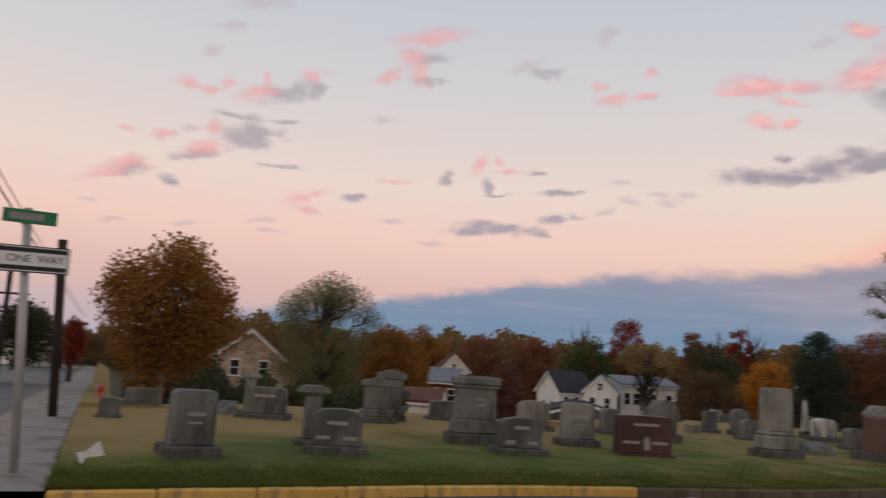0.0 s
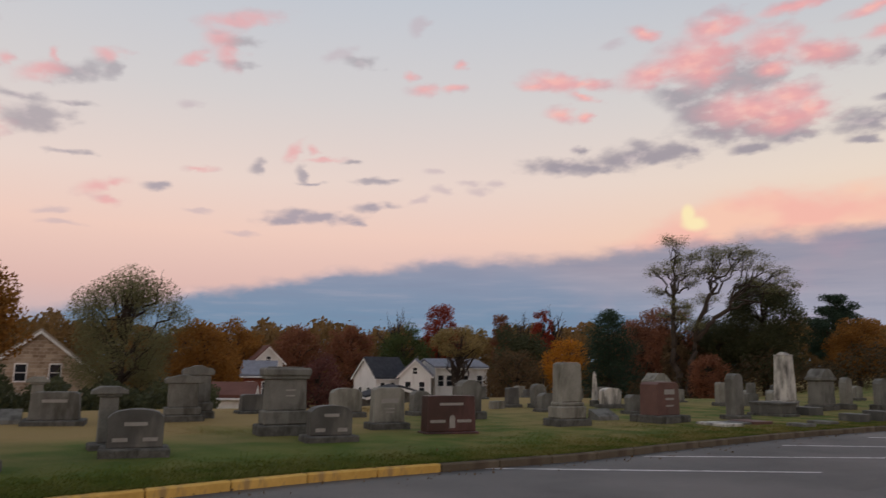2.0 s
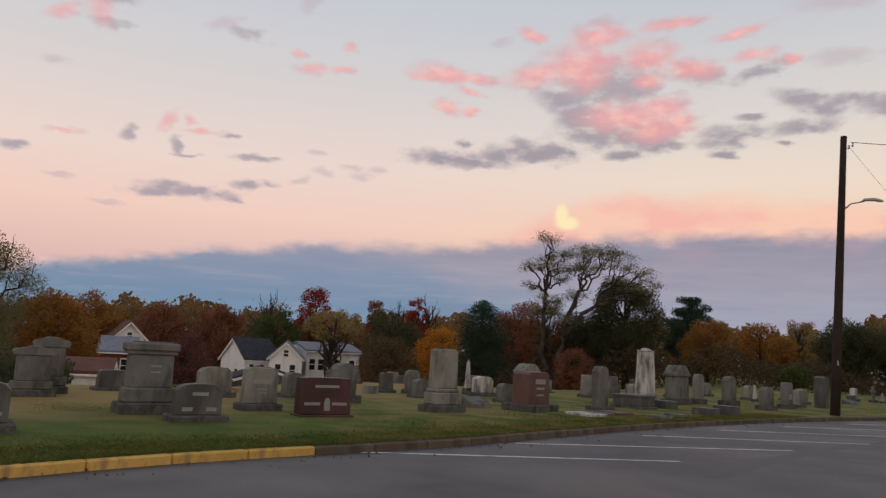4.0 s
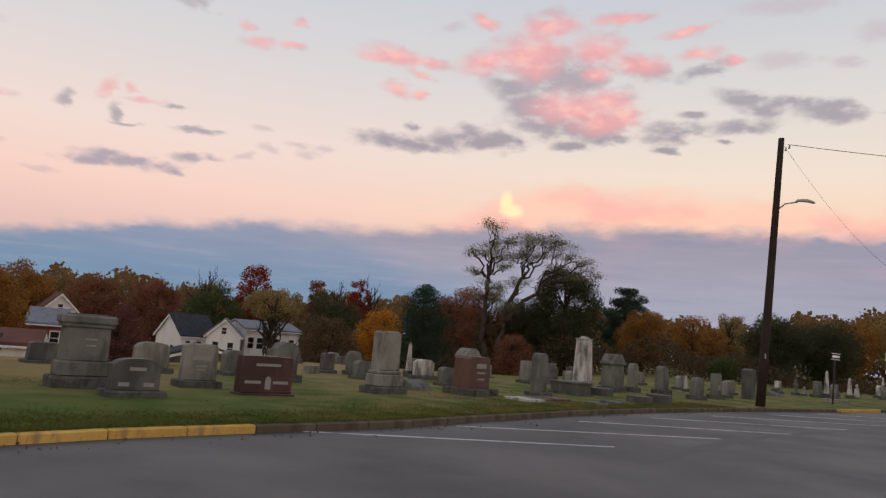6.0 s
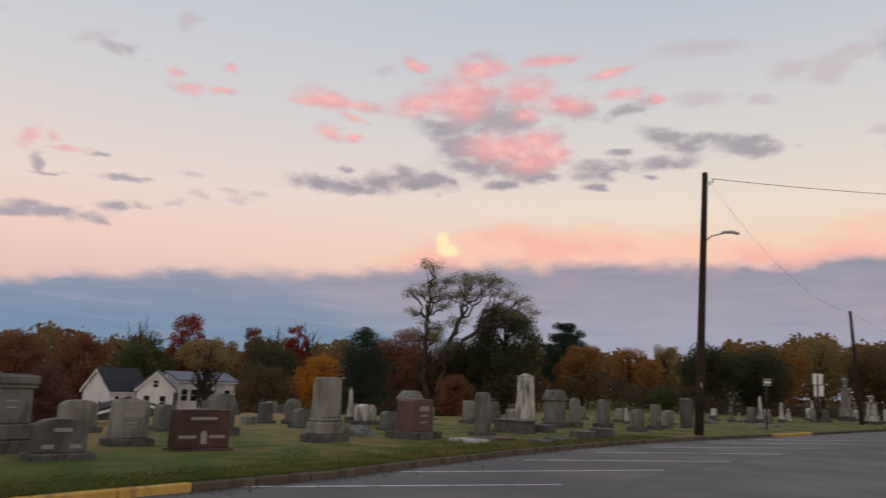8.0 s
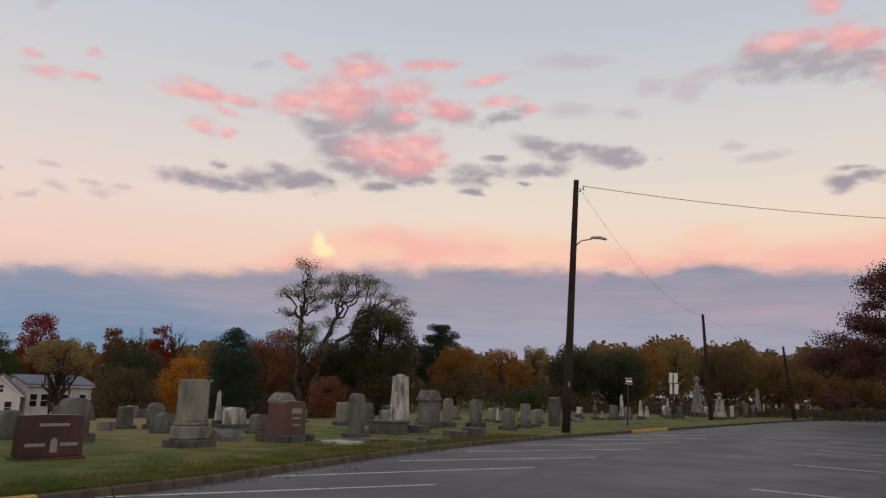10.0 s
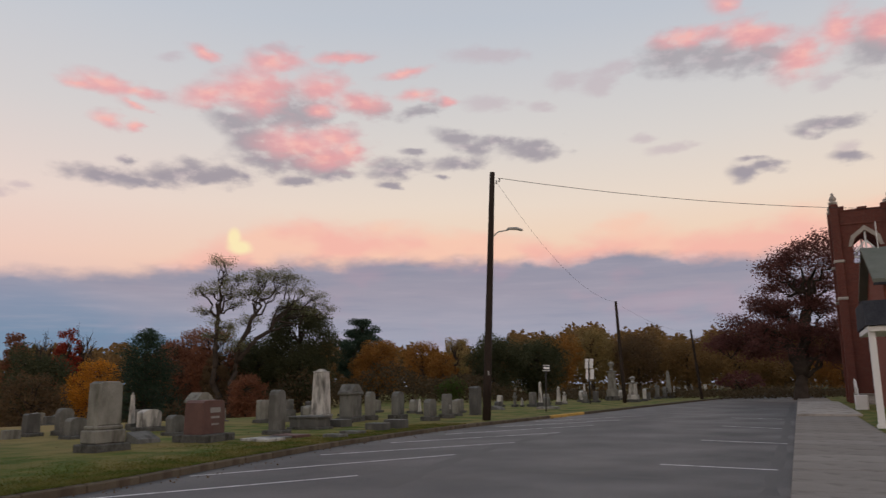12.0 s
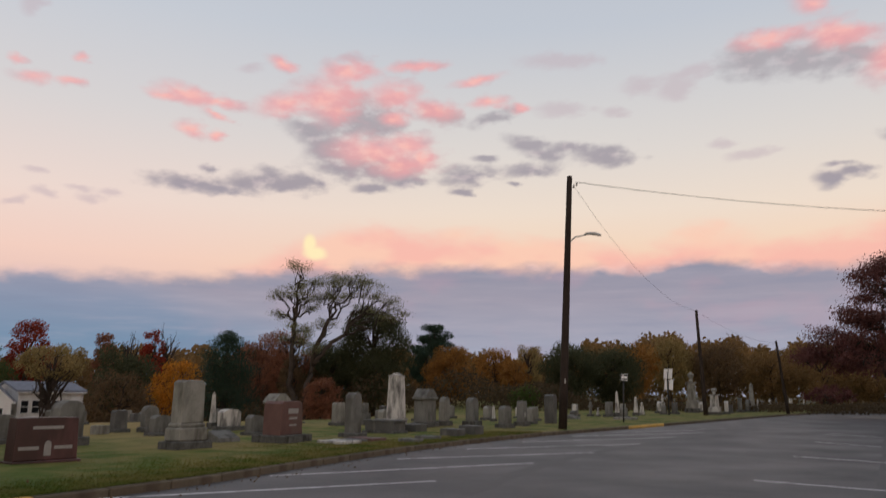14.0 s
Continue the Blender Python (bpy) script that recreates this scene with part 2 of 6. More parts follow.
# sunlit billows that stand behind the bank
billow_top = wramp(AZ01, [(0.0, 0.0), (0.17, 0.0), (0.205, 0.25), (0.25, 0.05), (0.46, 0.06), (0.50, 0.5), (0.56, 0.85), (0.62, 0.62), (0.72, 0.42), (0.80, 0.5), (0.86, 0.7), (1.0, 0.6)])
billow_top = wmath("ADD", wmath("MULTIPLY", billow_top, 4.0), wmath("MULTIPLY", wmath("SUBTRACT", broad.outputs["Fac"], 0.5), 3.0))
billow = wsmooth(wmath("ADD", below, billow_top), -0.5, 1.4)
billow_col = wmix(wsmooth(broad.outputs["Fac"], 0.4, 0.6), srgb(249, 184, 172), srgb(252, 202, 180))
sky = wmix(wmath("MULTIPLY", billow, wmath("MULTIPLY", wsmooth(AZ, 18.0, 36.0), 0.85)), sky, billow_col)
# one towering head that still stands in full sun


def lobe(az, el, rx, ry):
    return wmath("SQRT", wmath("ADD", wmath("POWER", wmath("ABSOLUTE", wmath("DIVIDE", wmath("SUBTRACT", AZ, az), rx)), 2.0), wmath("POWER", wmath("ABSOLUTE", wmath("DIVIDE", wmath("SUBTRACT", EL, el), ry)), 2.0)))


head = wmath("SMOOTH_MIN", lobe(32.59, 10.29, 1.0, 0.62), lobe(32.13, 10.94, 0.55, 0.85), 0.5)
head = wmath("ADD", head, wmath("MULTIPLY", curl, 0.25))
sky = wmix(wsmooth(head, 1.2, 0.4), sky, srgb(255, 236, 188))
# body of the bank
left_blue = wramp(wmath("DIVIDE", EL, 10.0), [(0.0, srgb(124, 148, 170)), (0.35, srgb(120, 144, 170)), (0.6, srgb(138, 149, 172)), (0.85, srgb(160, 157, 174))])
right_mauve = wramp(wmath("DIVIDE", EL, 10.0), [(0.0, srgb(168, 174, 192)), (0.4, srgb(161, 162, 179)), (0.7, srgb(160, 155, 170)), (0.95, srgb(148, 147, 164))])
lean = wmath("ADD", wmath("ADD", AZ, wmath("MULTIPLY", EL, 3.0)), wmath("MULTIPLY", wmath("SUBTRACT", broad.outputs["Fac"], 0.5), 9.0))
bank_col = wmix(wsmooth(lean, 36.0, 47.0), left_blue, right_mauve)
blush = wmath("MULTIPLY", wsmooth(broad.outputs["Fac"], 0.52, 0.68), wmath("MULTIPLY", wsmooth(AZ, 12.0, 40.0), 0.26))
bank_col = wmix(blush, bank_col, srgb(196, 158, 172))
long_map = WT.nodes.new("ShaderNodeMapping")
long_map.inputs["Scale"].default_value = (0.10, 1.0, 1.0)
WT.links.new(flat.outputs[0], long_map.inputs["Vector"])
streak = wnoise(long_map.outputs[0], 1.1, 5.0, 0.6)
bank_col = wmix(wmath("MULTIPLY", wsmooth(streak.outputs["Fac"], 0.48, 0.68), 0.2), bank_col, srgb(186, 176, 188))
bank_col = wmix(wmath("MULTIPLY", wsmooth(streak.outputs["Fac"], 0.50, 0.32), 0.22), bank_col, srgb(128, 136, 160))
# the rim still catches light here and there
rim_light = wmath("MULTIPLY", wmath("MULTIPLY", wsmooth(below, -0.5, 0.1), wsmooth(below, 0.9, 0.2)), wsmooth(middle.outputs["Fac"], 0.5, 0.66))
bank = wsmooth(below, -0.35, 0.95)
bank_col = wmix(wmath("MULTIPLY", rim_light, 0.8), bank_col, srgb(246, 206, 198))
bank = wmath("MULTIPLY", bank, wmath("MULTIPLY", wsmooth(AZ, -24.0, -12.0), wsmooth(AZ, 160.0, 110.0)))
sky = wmix(bank, sky, bank_col)

back = WT.nodes.new("ShaderNodeBackground")
back.inputs["Strength"].default_value = 1.0
WT.links.new(sky, back.inputs["Color"])
out = WT.nodes.new("ShaderNodeOutputWorld")
WT.links.new(back.outputs[0], out.inputs["Surface"])

# last warm light from behind the place, very soft
sun = new("sun", bpy.data.lights.new("sun", "SUN"))
sun.data.energy, sun.data.angle, sun.data.color = 0.10, radians(25), (1.0, 0.8, 0.66)
sun.matrix_world = look((-60, -100, 40), (0, 0, 0))

# ---------------------------------------------------------------- materials
def material(name, dark, light, rough=0.85, scale=3.0, fine_scale=40.0, bump=0.2, metal=0.0, stain=None, stain_scale=1.2, island=False, piece=False):
    """Two scales of mottling between two colours, fine relief, and an optional stain with its own shape."""
    m = bpy.data.materials.new(name)
    m.use_nodes = True
    nt = m.node_tree
    bsdf = nt.nodes["Principled BSDF"]
    bsdf.inputs["Roughness"].default_value, bsdf.inputs["Metallic"].default_value = rough, metal
    bsdf.inputs["Specular IOR Level"].default_value = 0.2 if rough > 0.65 else 0.45
    co = nt.nodes.new("ShaderNodeTexCoord").outputs["Object"]

    def nz(s, detail=4.0):
        n = nt.nodes.new("ShaderNodeTexNoise")
        n.inputs["Scale"].default_value, n.inputs["Detail"].default_value = s, detail
        nt.links.new(co, n.inputs["Vector"])
        return n.outputs["Fac"]

    def ma(op, a, b):
        n = nt.nodes.new("ShaderNodeMath")
        n.operation = op
        for i, v in enumerate((a, b)):
            if isinstance(v, (int, float)):
                n.inputs[i].default_value = v
            else:
                nt.links.new(v, n.inputs[i])
        return n.outputs[0]

    def mix(f, a, b):
        n = nt.nodes.new("ShaderNodeMix")
        n.data_type = "RGBA"
        for sock, v in ((n.inputs[0], f), (n.inputs[6], a), (n.inputs[7], b)):
            if isinstance(v, (float, tuple)):
                sock.default_value = v
            else:
                nt.links.new(v, sock)
        return n.outputs[2]

    def step(v, lo, hi):
        n = nt.nodes.new("ShaderNodeMapRange")
        n.inputs[1].default_value, n.inputs[2].default_value = lo, hi
        nt.links.new(v, n.inputs[0])
        return n.outputs[0]

    big, small = nz(scale), nz(fine_scale)
    f = ma("ADD", ma("MULTIPLY", step(big, 0.3, 0.7), 0.6), ma("MULTIPLY", step(small, 0.3, 0.7), 0.4))
    if island:
        geo = nt.nodes.new("ShaderNodeNewGeometry")
        f = ma("ADD", ma("MULTIPLY", f, 0.65), ma("MULTIPLY", geo.outputs["Random Per Island"], 0.35))
    if piece:
        info = nt.nodes.new("ShaderNodeObjectInfo")
        f = ma("ADD", ma("MULTIPLY", f, 0.6), ma("MULTIPLY", info.outputs["Random"], 0.4))
    col = mix(f, (*dark, 1.0), (*light, 1.0))
    if stain:
        st = nt.nodes.new("ShaderNodeMapping")
        st.inputs["Scale"].default_value = (1.0, 1.0, 0.35)
        nt.links.new(co, st.inputs["Vector"])
        sn = nt.nodes.new("ShaderNodeTexNoise")
        sn.inputs["Scale"].default_value, sn.inputs["Detail"].default_value = stain_scale, 6.0
        nt.links.new(st.outputs[0], sn.inputs["Vector"])
        col = mix(ma("MULTIPLY", step(sn.outputs["Fac"], 0.52, 0.66), 0.8), col, (*stain, 1.0))
    nt.links.new(col, bsdf.inputs["Base Color"])
    if bump:
        b = nt.nodes.new("ShaderNodeBump")
        b.inputs["Strength"].default_value, b.inputs["Distance"].default_value = bump, 0.02
        nt.links.new(small, b.inputs["Height"])
        nt.links.new(b.outputs[0], bsdf.inputs["Normal"])
    return m


def masonry(name, a, b, mortar, width, height, rough=0.9, offset=0.5, axis_turn=0.0):
    m = material(name, a, b, rough, 0.8, 14.0, 0.2)
    nt = m.node_tree
    bsdf = nt.nodes["Principled BSDF"]
    br = nt.nodes.new("ShaderNodeTexBrick")
    br.inputs["Color1"].default_value, br.inputs["Color2"].default_value, br.inputs["Mortar"].default_value = (*a, 1), (*b, 1), (*mortar, 1)
    br.inputs["Scale"].default_value, br.inputs["Brick Width"].default_value, br.inputs["Row Height"].default_value = 1.0, width, height
    br.inputs["Mortar Size"].default_value = height * 0.08
    br.offset = offset
    co = nt.nodes.new("ShaderNodeTexCoord")
    sp = nt.nodes.new("ShaderNodeSeparateXYZ")
    nt.links.new(co.outputs["Object"], sp.inputs[0])
    ad = nt.nodes.new("ShaderNodeMath")
    nt.links.new(sp.outputs[0], ad.inputs[0])
    nt.links.new(sp.outputs[1], ad.inputs[1])
    cb = nt.nodes.new("ShaderNodeCombineXYZ")
    nt.links.new(ad.outputs[0], cb.inputs[0])
    nt.links.new(sp.outputs[2], cb.inputs[1])
    nt.links.new(cb.outputs[0], br.inputs["Vector"])
    old = bsdf.inputs["Base Color"].links[0].from_socket
    mx = nt.nodes.new("ShaderNodeMix")
    mx.data_type, mx.blend_type = "RGBA", "MIX"
    mx.inputs[0].default_value = 0.7
    nt.links.new(old, mx.inputs[6])
    nt.links.new(br.outputs["Color"], mx.inputs[7])
    nt.links.new(mx.outputs[2], bsdf.inputs["Base Color"])
    return m


M = {
    "grass": material("grass", (0.028, 0.062, 0.007), (0.112, 0.148, 0.022), 0.95, 0.35, 22.0, 0.6, stain=(0.24, 0.165, 0.065), stain_scale=0.16),
    "blade": material("grass_blade", (0.05, 0.085, 0.012), (0.15, 0.17, 0.032), 0.9, 0.5, 9.0, 0.0, island=True),
    "earth": material("earth", (0.05, 0.045, 0.022), (0.10, 0.085, 0.04), 0.95, 0.05, 2.0, 0.3),
    "asphalt": material("asphalt", (0.050, 0.049, 0.049), (0.100, 0.096, 0.094), 0.6, 0.22, 30.0, 0.35, stain=(0.045, 0.043, 0.042), stain_scale=0.35),
    "concrete": material("concrete", (0.19, 0.168, 0.148), (0.33, 0.295, 0.26), 0.9, 1.4, 25.0, 0.35, stain=(0.135, 0.118, 0.10), piece=True),
    "kerb": material("kerb_concrete", (0.078, 0.062, 0.042), (0.165, 0.135, 0.095), 0.9, 1.5, 20.0, 0.4, stain=(0.075, 0.055, 0.04), stain_scale=2.0, piece=True),
    "yellow": material("yellow_kerb_paint", (0.52, 0.31, 0.07), (0.72, 0.46, 0.13), 0.8, 5.0, 26.0, 0.4, stain=(0.33, 0.22, 0.10), stain_scale=7.0, piece=True),
    "line": material("road_paint", (0.55, 0.53, 0.53), (0.80, 0.78, 0.78), 0.7, 1.5, 25.0, 0.1, stain=(0.25, 0.24, 0.24), stain_scale=3.0),
    "granite": material("grey_granite", (0.108, 0.108, 0.096), (0.235, 0.232, 0.21), 0.85, 2.2, 45.0, 0.5, stain=(0.055, 0.052, 0.042), stain_scale=2.6),
    "granite_dark": material("dark_granite", (0.05, 0.05, 0.046), (0.115, 0.113, 0.104), 0.6, 2.0, 50.0, 0.25, stain=(0.15, 0.145, 0.125), stain_scale=3.4),
    "granite_pale": material("pale_granite", (0.18, 0.176, 0.15), (0.345, 0.337, 0.295), 0.85, 2.2, 45.0, 0.45, stain=(0.085, 0.08, 0.062), stain_scale=2.6),
    "granite_red": material("red_granite", (0.032, 0.015, 0.012), (0.058, 0.025, 0.020), 0.45, 3.0, 60.0, 0.1, stain=(0.10, 0.04, 0.038), stain_scale=2.0),
    "granite_rose": material("rose_granite", (0.085, 0.04, 0.033), (0.145, 0.073, 0.058), 0.6, 3.0, 60.0, 0.15, stain=(0.11, 0.07, 0.055), stain_scale=2.0),
    "marble": material("weathered_marble", (0.42, 0.40, 0.36), (0.66, 0.64, 0.58), 0.75, 2.0, 30.0, 0.25, stain=(0.07, 0.068, 0.06), stain_scale=3.2),
    "granite_rock": material("rock_faced_granite", (0.05, 0.05, 0.045), (0.15, 0.147, 0.133), 0.95, 5.0, 30.0, 1.0, stain=(0.035, 0.034, 0.028), stain_scale=4.5),
    "letter": material("cut_lettering", (0.24, 0.23, 0.21), (0.36, 0.345, 0.32), 0.85, 6.0, 60.0, 0.1),
    "bark": material("bark", (0.035, 0.027, 0.022), (0.085, 0.068, 0.055), 0.95, 2.0, 18.0, 0.6),
    "bark_pale": material("pale_bark", (0.16, 0.14, 0.115), (0.30, 0.27, 0.22), 0.9, 2.0, 18.0, 0.5),
    "pole": material("creosoted_pole", (0.022, 0.016, 0.012), (0.055, 0.04, 0.032), 0.9, 1.0, 22.0, 0.4),
    "black": material("black_metal", (0.012, 0.012, 0.013), (0.03, 0.028, 0.027), 0.6, 2.0, 20.0, 0.1),
    "steel": material("galvanised_steel", (0.34, 0.33, 0.31), (0.5, 0.48, 0.45), 0.5, 3.0, 30.0, 0.1, metal=0.4),
    "white": material("white_paint", (0.78, 0.77, 0.75), (0.86, 0.85, 0.83), 0.7, 0.8, 15.0, 0.1, stain=(0.66, 0.63, 0.60)),
    "green_sign": material("green_sign", (0.005, 0.16, 0.06), (0.01, 0.23, 0.09), 0.4, 2.0, 20.0, 0.0),
    "red": material("red_enamel", (0.38, 0.02, 0.03), (0.52, 0.04, 0.05), 0.5, 3.0, 20.0, 0.1),
    "brick": masonry("red_brick", (0.17, 0.048, 0.03), (0.25, 0.075, 0.05), (0.22, 0.16, 0.13), 0.22, 0.075),
    "brick_dark": masonry("dark_brick", (0.11, 0.035, 0.028), (0.17, 0.055, 0.04), (0.15, 0.11, 0.09), 0.22, 0.075),
    "rubble": masonry("tan_fieldstone", (0.24, 0.165, 0.11), (0.56, 0.44, 0.33), (0.55, 0.47, 0.39), 0.5, 0.27, offset=0.37),
    "limestone": material("limestone_trim", (0.34, 0.30, 0.26), (0.48, 0.44, 0.39), 0.85, 2.0, 20.0, 0.2, stain=(0.2, 0.18, 0.15)),
    "roof_green": material("weathered_green_roof", (0.12, 0.13, 0.105), (0.19, 0.20, 0.165), 0.9, 1.0, 14.0, 0.3),
    "roof_dark": material("dark_shingles", (0.025, 0.027, 0.035), (0.06, 0.062, 0.07), 0.9, 2.0, 14.0, 0.3),
    "roof_grey": material("grey_shingles", (0.16, 0.17, 0.20), (0.26, 0.27, 0.31), 0.9, 2.0, 14.0, 0.3),
    "roof_tan": material("tan_shingles", (0.30, 0.25, 0.20), (0.44, 0.38, 0.31), 0.9, 1.0, 12.0, 0.3),
    "roof_red": material("red_brown_roof", (0.11, 0.05, 0.04), (0.18, 0.085, 0.065), 0.9, 1.0, 12.0, 0.3),
}
glass = material("window_glass", (0.015, 0.017, 0.02), (0.03, 0.033, 0.04), 0.12, 1.0, 5.0, 0.0)
M["glass"] = glass


def sheer(m, share):
    nt = m.node_tree
    bsdf = nt.nodes["Principled BSDF"]
    glow = nt.nodes.new("ShaderNodeBsdfTranslucent")
    nt.links.new(bsdf.inputs["Base Color"].links[0].from_socket, glow.inputs["Color"])
    both = nt.nodes.new("ShaderNodeMixShader")
    both.inputs[0].default_value = share
    nt.links.new(bsdf.outputs[0], both.inputs[1])
    nt.links.new(glow.outputs[0], both.inputs[2])
    nt.links.new(both.outputs[0], nt.nodes["Material Output"].inputs["Surface"])
    return m


def leaves(name, a, b):
    """Leaves let some light through."""
    return sheer(material("leaves_" + name, a, b, 0.75, 0.35, 3.0, 0.0, island=True), 0.4)


LEAF = {
    "orange": leaves("orange", (0.190, 0.090, 0.022), (0.414, 0.199, 0.048)),
    "gold": leaves("gold", (0.286, 0.125, 0.014), (0.820, 0.357, 0.045)),
    "rust": leaves("rust", (0.161, 0.071, 0.043), (0.322, 0.137, 0.074)),
    "red": leaves("red", (0.155, 0.024, 0.015), (0.414, 0.073, 0.038)),
    "maroon": leaves("maroon", (0.100, 0.043, 0.039), (0.206, 0.088, 0.073)),
    "olive": leaves("olive", (0.101, 0.101, 0.048), (0.285, 0.275, 0.138)),
    "tan": leaves("tan", (0.186, 0.138, 0.051), (0.405, 0.299, 0.124)),
    "green": leaves("green", (0.040, 0.064, 0.022), (0.126, 0.154, 0.054)),
    "pine": leaves("pine", (0.025, 0.049, 0.033), (0.069, 0.103, 0.063)),
    "darkgreen": leaves("darkgreen", (0.043, 0.051, 0.026), (0.106, 0.112, 0.055)),
    "bush": leaves("bush", (0.051, 0.079, 0.018), (0.129, 0.179, 0.043)),
    "brown": leaves("brown", (0.084, 0.059, 0.035), (0.223, 0.142, 0.070)),
    "thicket": leaves("thicket", (0.054, 0.043, 0.024), (0.114, 0.079, 0.041)),
    "wood_far": leaves("wood_far", (0.125, 0.085, 0.034), (0.297, 0.172, 0.066)),
}


def dry_patches(m):
    """Yellowed turf where the lawn is thin, towards the corner of the graveyard and in scattered patches."""
    nt = m.node_tree
    bsdf = nt.nodes["Principled BSDF"]
    old = bsdf.inputs["Base Color"].links[0].from_socket
    co = nt.nodes.new("ShaderNodeTexCoord").outputs["Object"]
    sp = nt.nodes.new("ShaderNodeSeparateXYZ")
    nt.links.new(co, sp.inputs[0])
    nz = nt.nodes.new("ShaderNodeTexNoise")
    nz.inputs["Scale"].default_value, nz.inputs["Detail"].default_value = 0.3, 6.0
    nt.links.new(co, nz.inputs["Vector"])

    def ma(op, a, b, c=0.0):
        n = nt.nodes.new("ShaderNodeMath")
        n.operation = op
        for i, v in enumerate((a, b, c)):
            if isinstance(v, (int, float)):
                n.inputs[i].default_value = v
            else:
                nt.links.new(v, n.inputs[i])
        return n.outputs[0]

    # thin turf lies beyond a line that slants across the lawn
    depth = ma("ADD", ma("MULTIPLY", sp.outputs[1], 0.10), ma("MULTIPLY", sp.outputs[0], -0.085))
    f = ma("ADD", ma("MULTIPLY", nz.outputs["Fac"], 1.5), depth)
    mr = nt.nodes.new("ShaderNodeMapRange")
    mr.inputs[1].default_value, mr.inputs[2].default_value = 2.3, 2.75
    nt.links.new(f, mr.inputs[0])
    mx = nt.nodes.new("ShaderNodeMix")
    mx.data_type = "RGBA"
    nt.links.new(ma("MULTIPLY", mr.outputs[0], 0.85), mx.inputs[0])
    nt.links.new(old, mx.inputs[6])
    mx.inputs[7].default_value = (0.30, 0.20, 0.082, 1)
    # olive, half-dry turf in small patches further along the road
    tuft = nt.nodes.new("ShaderNodeTexNoise")
    tuft.inputs["Scale"].default_value, tuft.inputs["Detail"].default_value = 1.1, 7.0
    nt.links.new(co, tuft.inputs["Vector"])
    spread = nt.nodes.new("ShaderNodeMapRange")
    spread.inputs[1].default_value, spread.inputs[2].default_value, spread.inputs[3].default_value, spread.inputs[4].default_value = 1.0, 9.0, 0.25, 0.85
    nt.links.new(sp.outputs[0], spread.inputs[0])
    worn = nt.nodes.new("ShaderNodeMapRange")
    worn.inputs[1].default_value, worn.inputs[2].default_value = 0.40, 0.62
    nt.links.new(tuft.outputs["Fac"], worn.inputs[0])
    my = nt.nodes.new("ShaderNodeMix")
    my.data_type = "RGBA"
    nt.links.new(ma("MULTIPLY", worn.outputs[0], spread.outputs[0]), my.inputs[0])
    nt.links.new(mx.outputs[2], my.inputs[6])
    my.inputs[7].default_value = (0.235, 0.185, 0.062, 1)
    nt.links.new(my.outputs[2], bsdf.inputs["Base Color"])


dry_patches(M["grass"])
dry_patches(M["blade"])
sheer(M["blade"], 0.4)


def damp(m, lo, hi, scale):
    """Gloss that changes over the surface: dry and damp patches."""
    nt = m.node_tree
    nz = nt.nodes.new("ShaderNodeTexNoise")
    nz.inputs["Scale"].default_value, nz.inputs["Detail"].default_value = scale, 5.0
    nt.links.new(nt.nodes.new("ShaderNodeTexCoord").outputs["Object"], nz.inputs["Vector"])
    mr = nt.nodes.new("ShaderNodeMapRange")
    mr.inputs[1].default_value, mr.inputs[2].default_value, mr.inputs[3].default_value, mr.inputs[4].default_value = 0.35, 0.65, lo, hi
    nt.links.new(nz.outputs["Fac"], mr.inputs[0])
    nt.links.new(mr.outputs[0], nt.nodes["Principled BSDF"].inputs["Roughness"])


damp(M["asphalt"], 0.52, 0.68, 0.4)


def weathered(m, dark, amount):
    """Rain streaks: narrow dark runs down the stone."""
    nt = m.node_tree
    bsdf = nt.nodes["Principled BSDF"]
    old = bsdf.inputs["Base Color"].links[0].from_socket
    mp = nt.nodes.new("ShaderNodeMapping")
    mp.inputs["Scale"].default_value = (3.2, 3.2, 1.0)
    nt.links.new(nt.nodes.new("ShaderNodeTexCoord").outputs["Object"], mp.inputs["Vector"])
    off = nt.nodes.new("ShaderNodeVectorMath")
    off.operation = "ADD"
    ri = nt.nodes.new("ShaderNodeObjectInfo")
    sc = nt.nodes.new("ShaderNodeMath")
    sc.operation = "MULTIPLY"
    sc.inputs[1].default_value = 40.0
    nt.links.new(ri.outputs["Random"], sc.inputs[0])
    nt.links.new(mp.outputs[0], off.inputs[0])
    nt.links.new(sc.outputs[0], off.inputs[1])
    nz = nt.nodes.new("ShaderNodeTexNoise")
    nz.inputs["Scale"].default_value, nz.inputs["Detail"].default_value, nz.inputs["Roughness"].default_value = 1.0, 6.0, 0.6
    nt.links.new(off.outputs[0], nz.inputs["Vector"])
    mr = nt.nodes.new("ShaderNodeMapRange")
    mr.inputs[1].default_value, mr.inputs[2].default_value, mr.inputs[4].default_value = 0.46, 0.66, amount
    nt.links.new(nz.outputs["Fac"], mr.inputs[0])
    mx = nt.nodes.new("ShaderNodeMix")
    mx.data_type = "RGBA"
    nt.links.new(mr.outputs[0], mx.inputs[0])
    nt.links.new(old, mx.inputs[6])
    mx.inputs[7].default_value = dark
    nt.links.new(mx.outputs[2], bsdf.inputs["Base Color"])


weathered(M["granite"], (0.055, 0.05, 0.042, 1), 0.5)
weathered(M["granite_pale"], (0.085, 0.078, 0.064, 1), 0.5)
weathered(M["granite_dark"], (0.03, 0.03, 0.028, 1), 0.4)
weathered(M["marble"], (0.05, 0.048, 0.045, 1), 0.8)

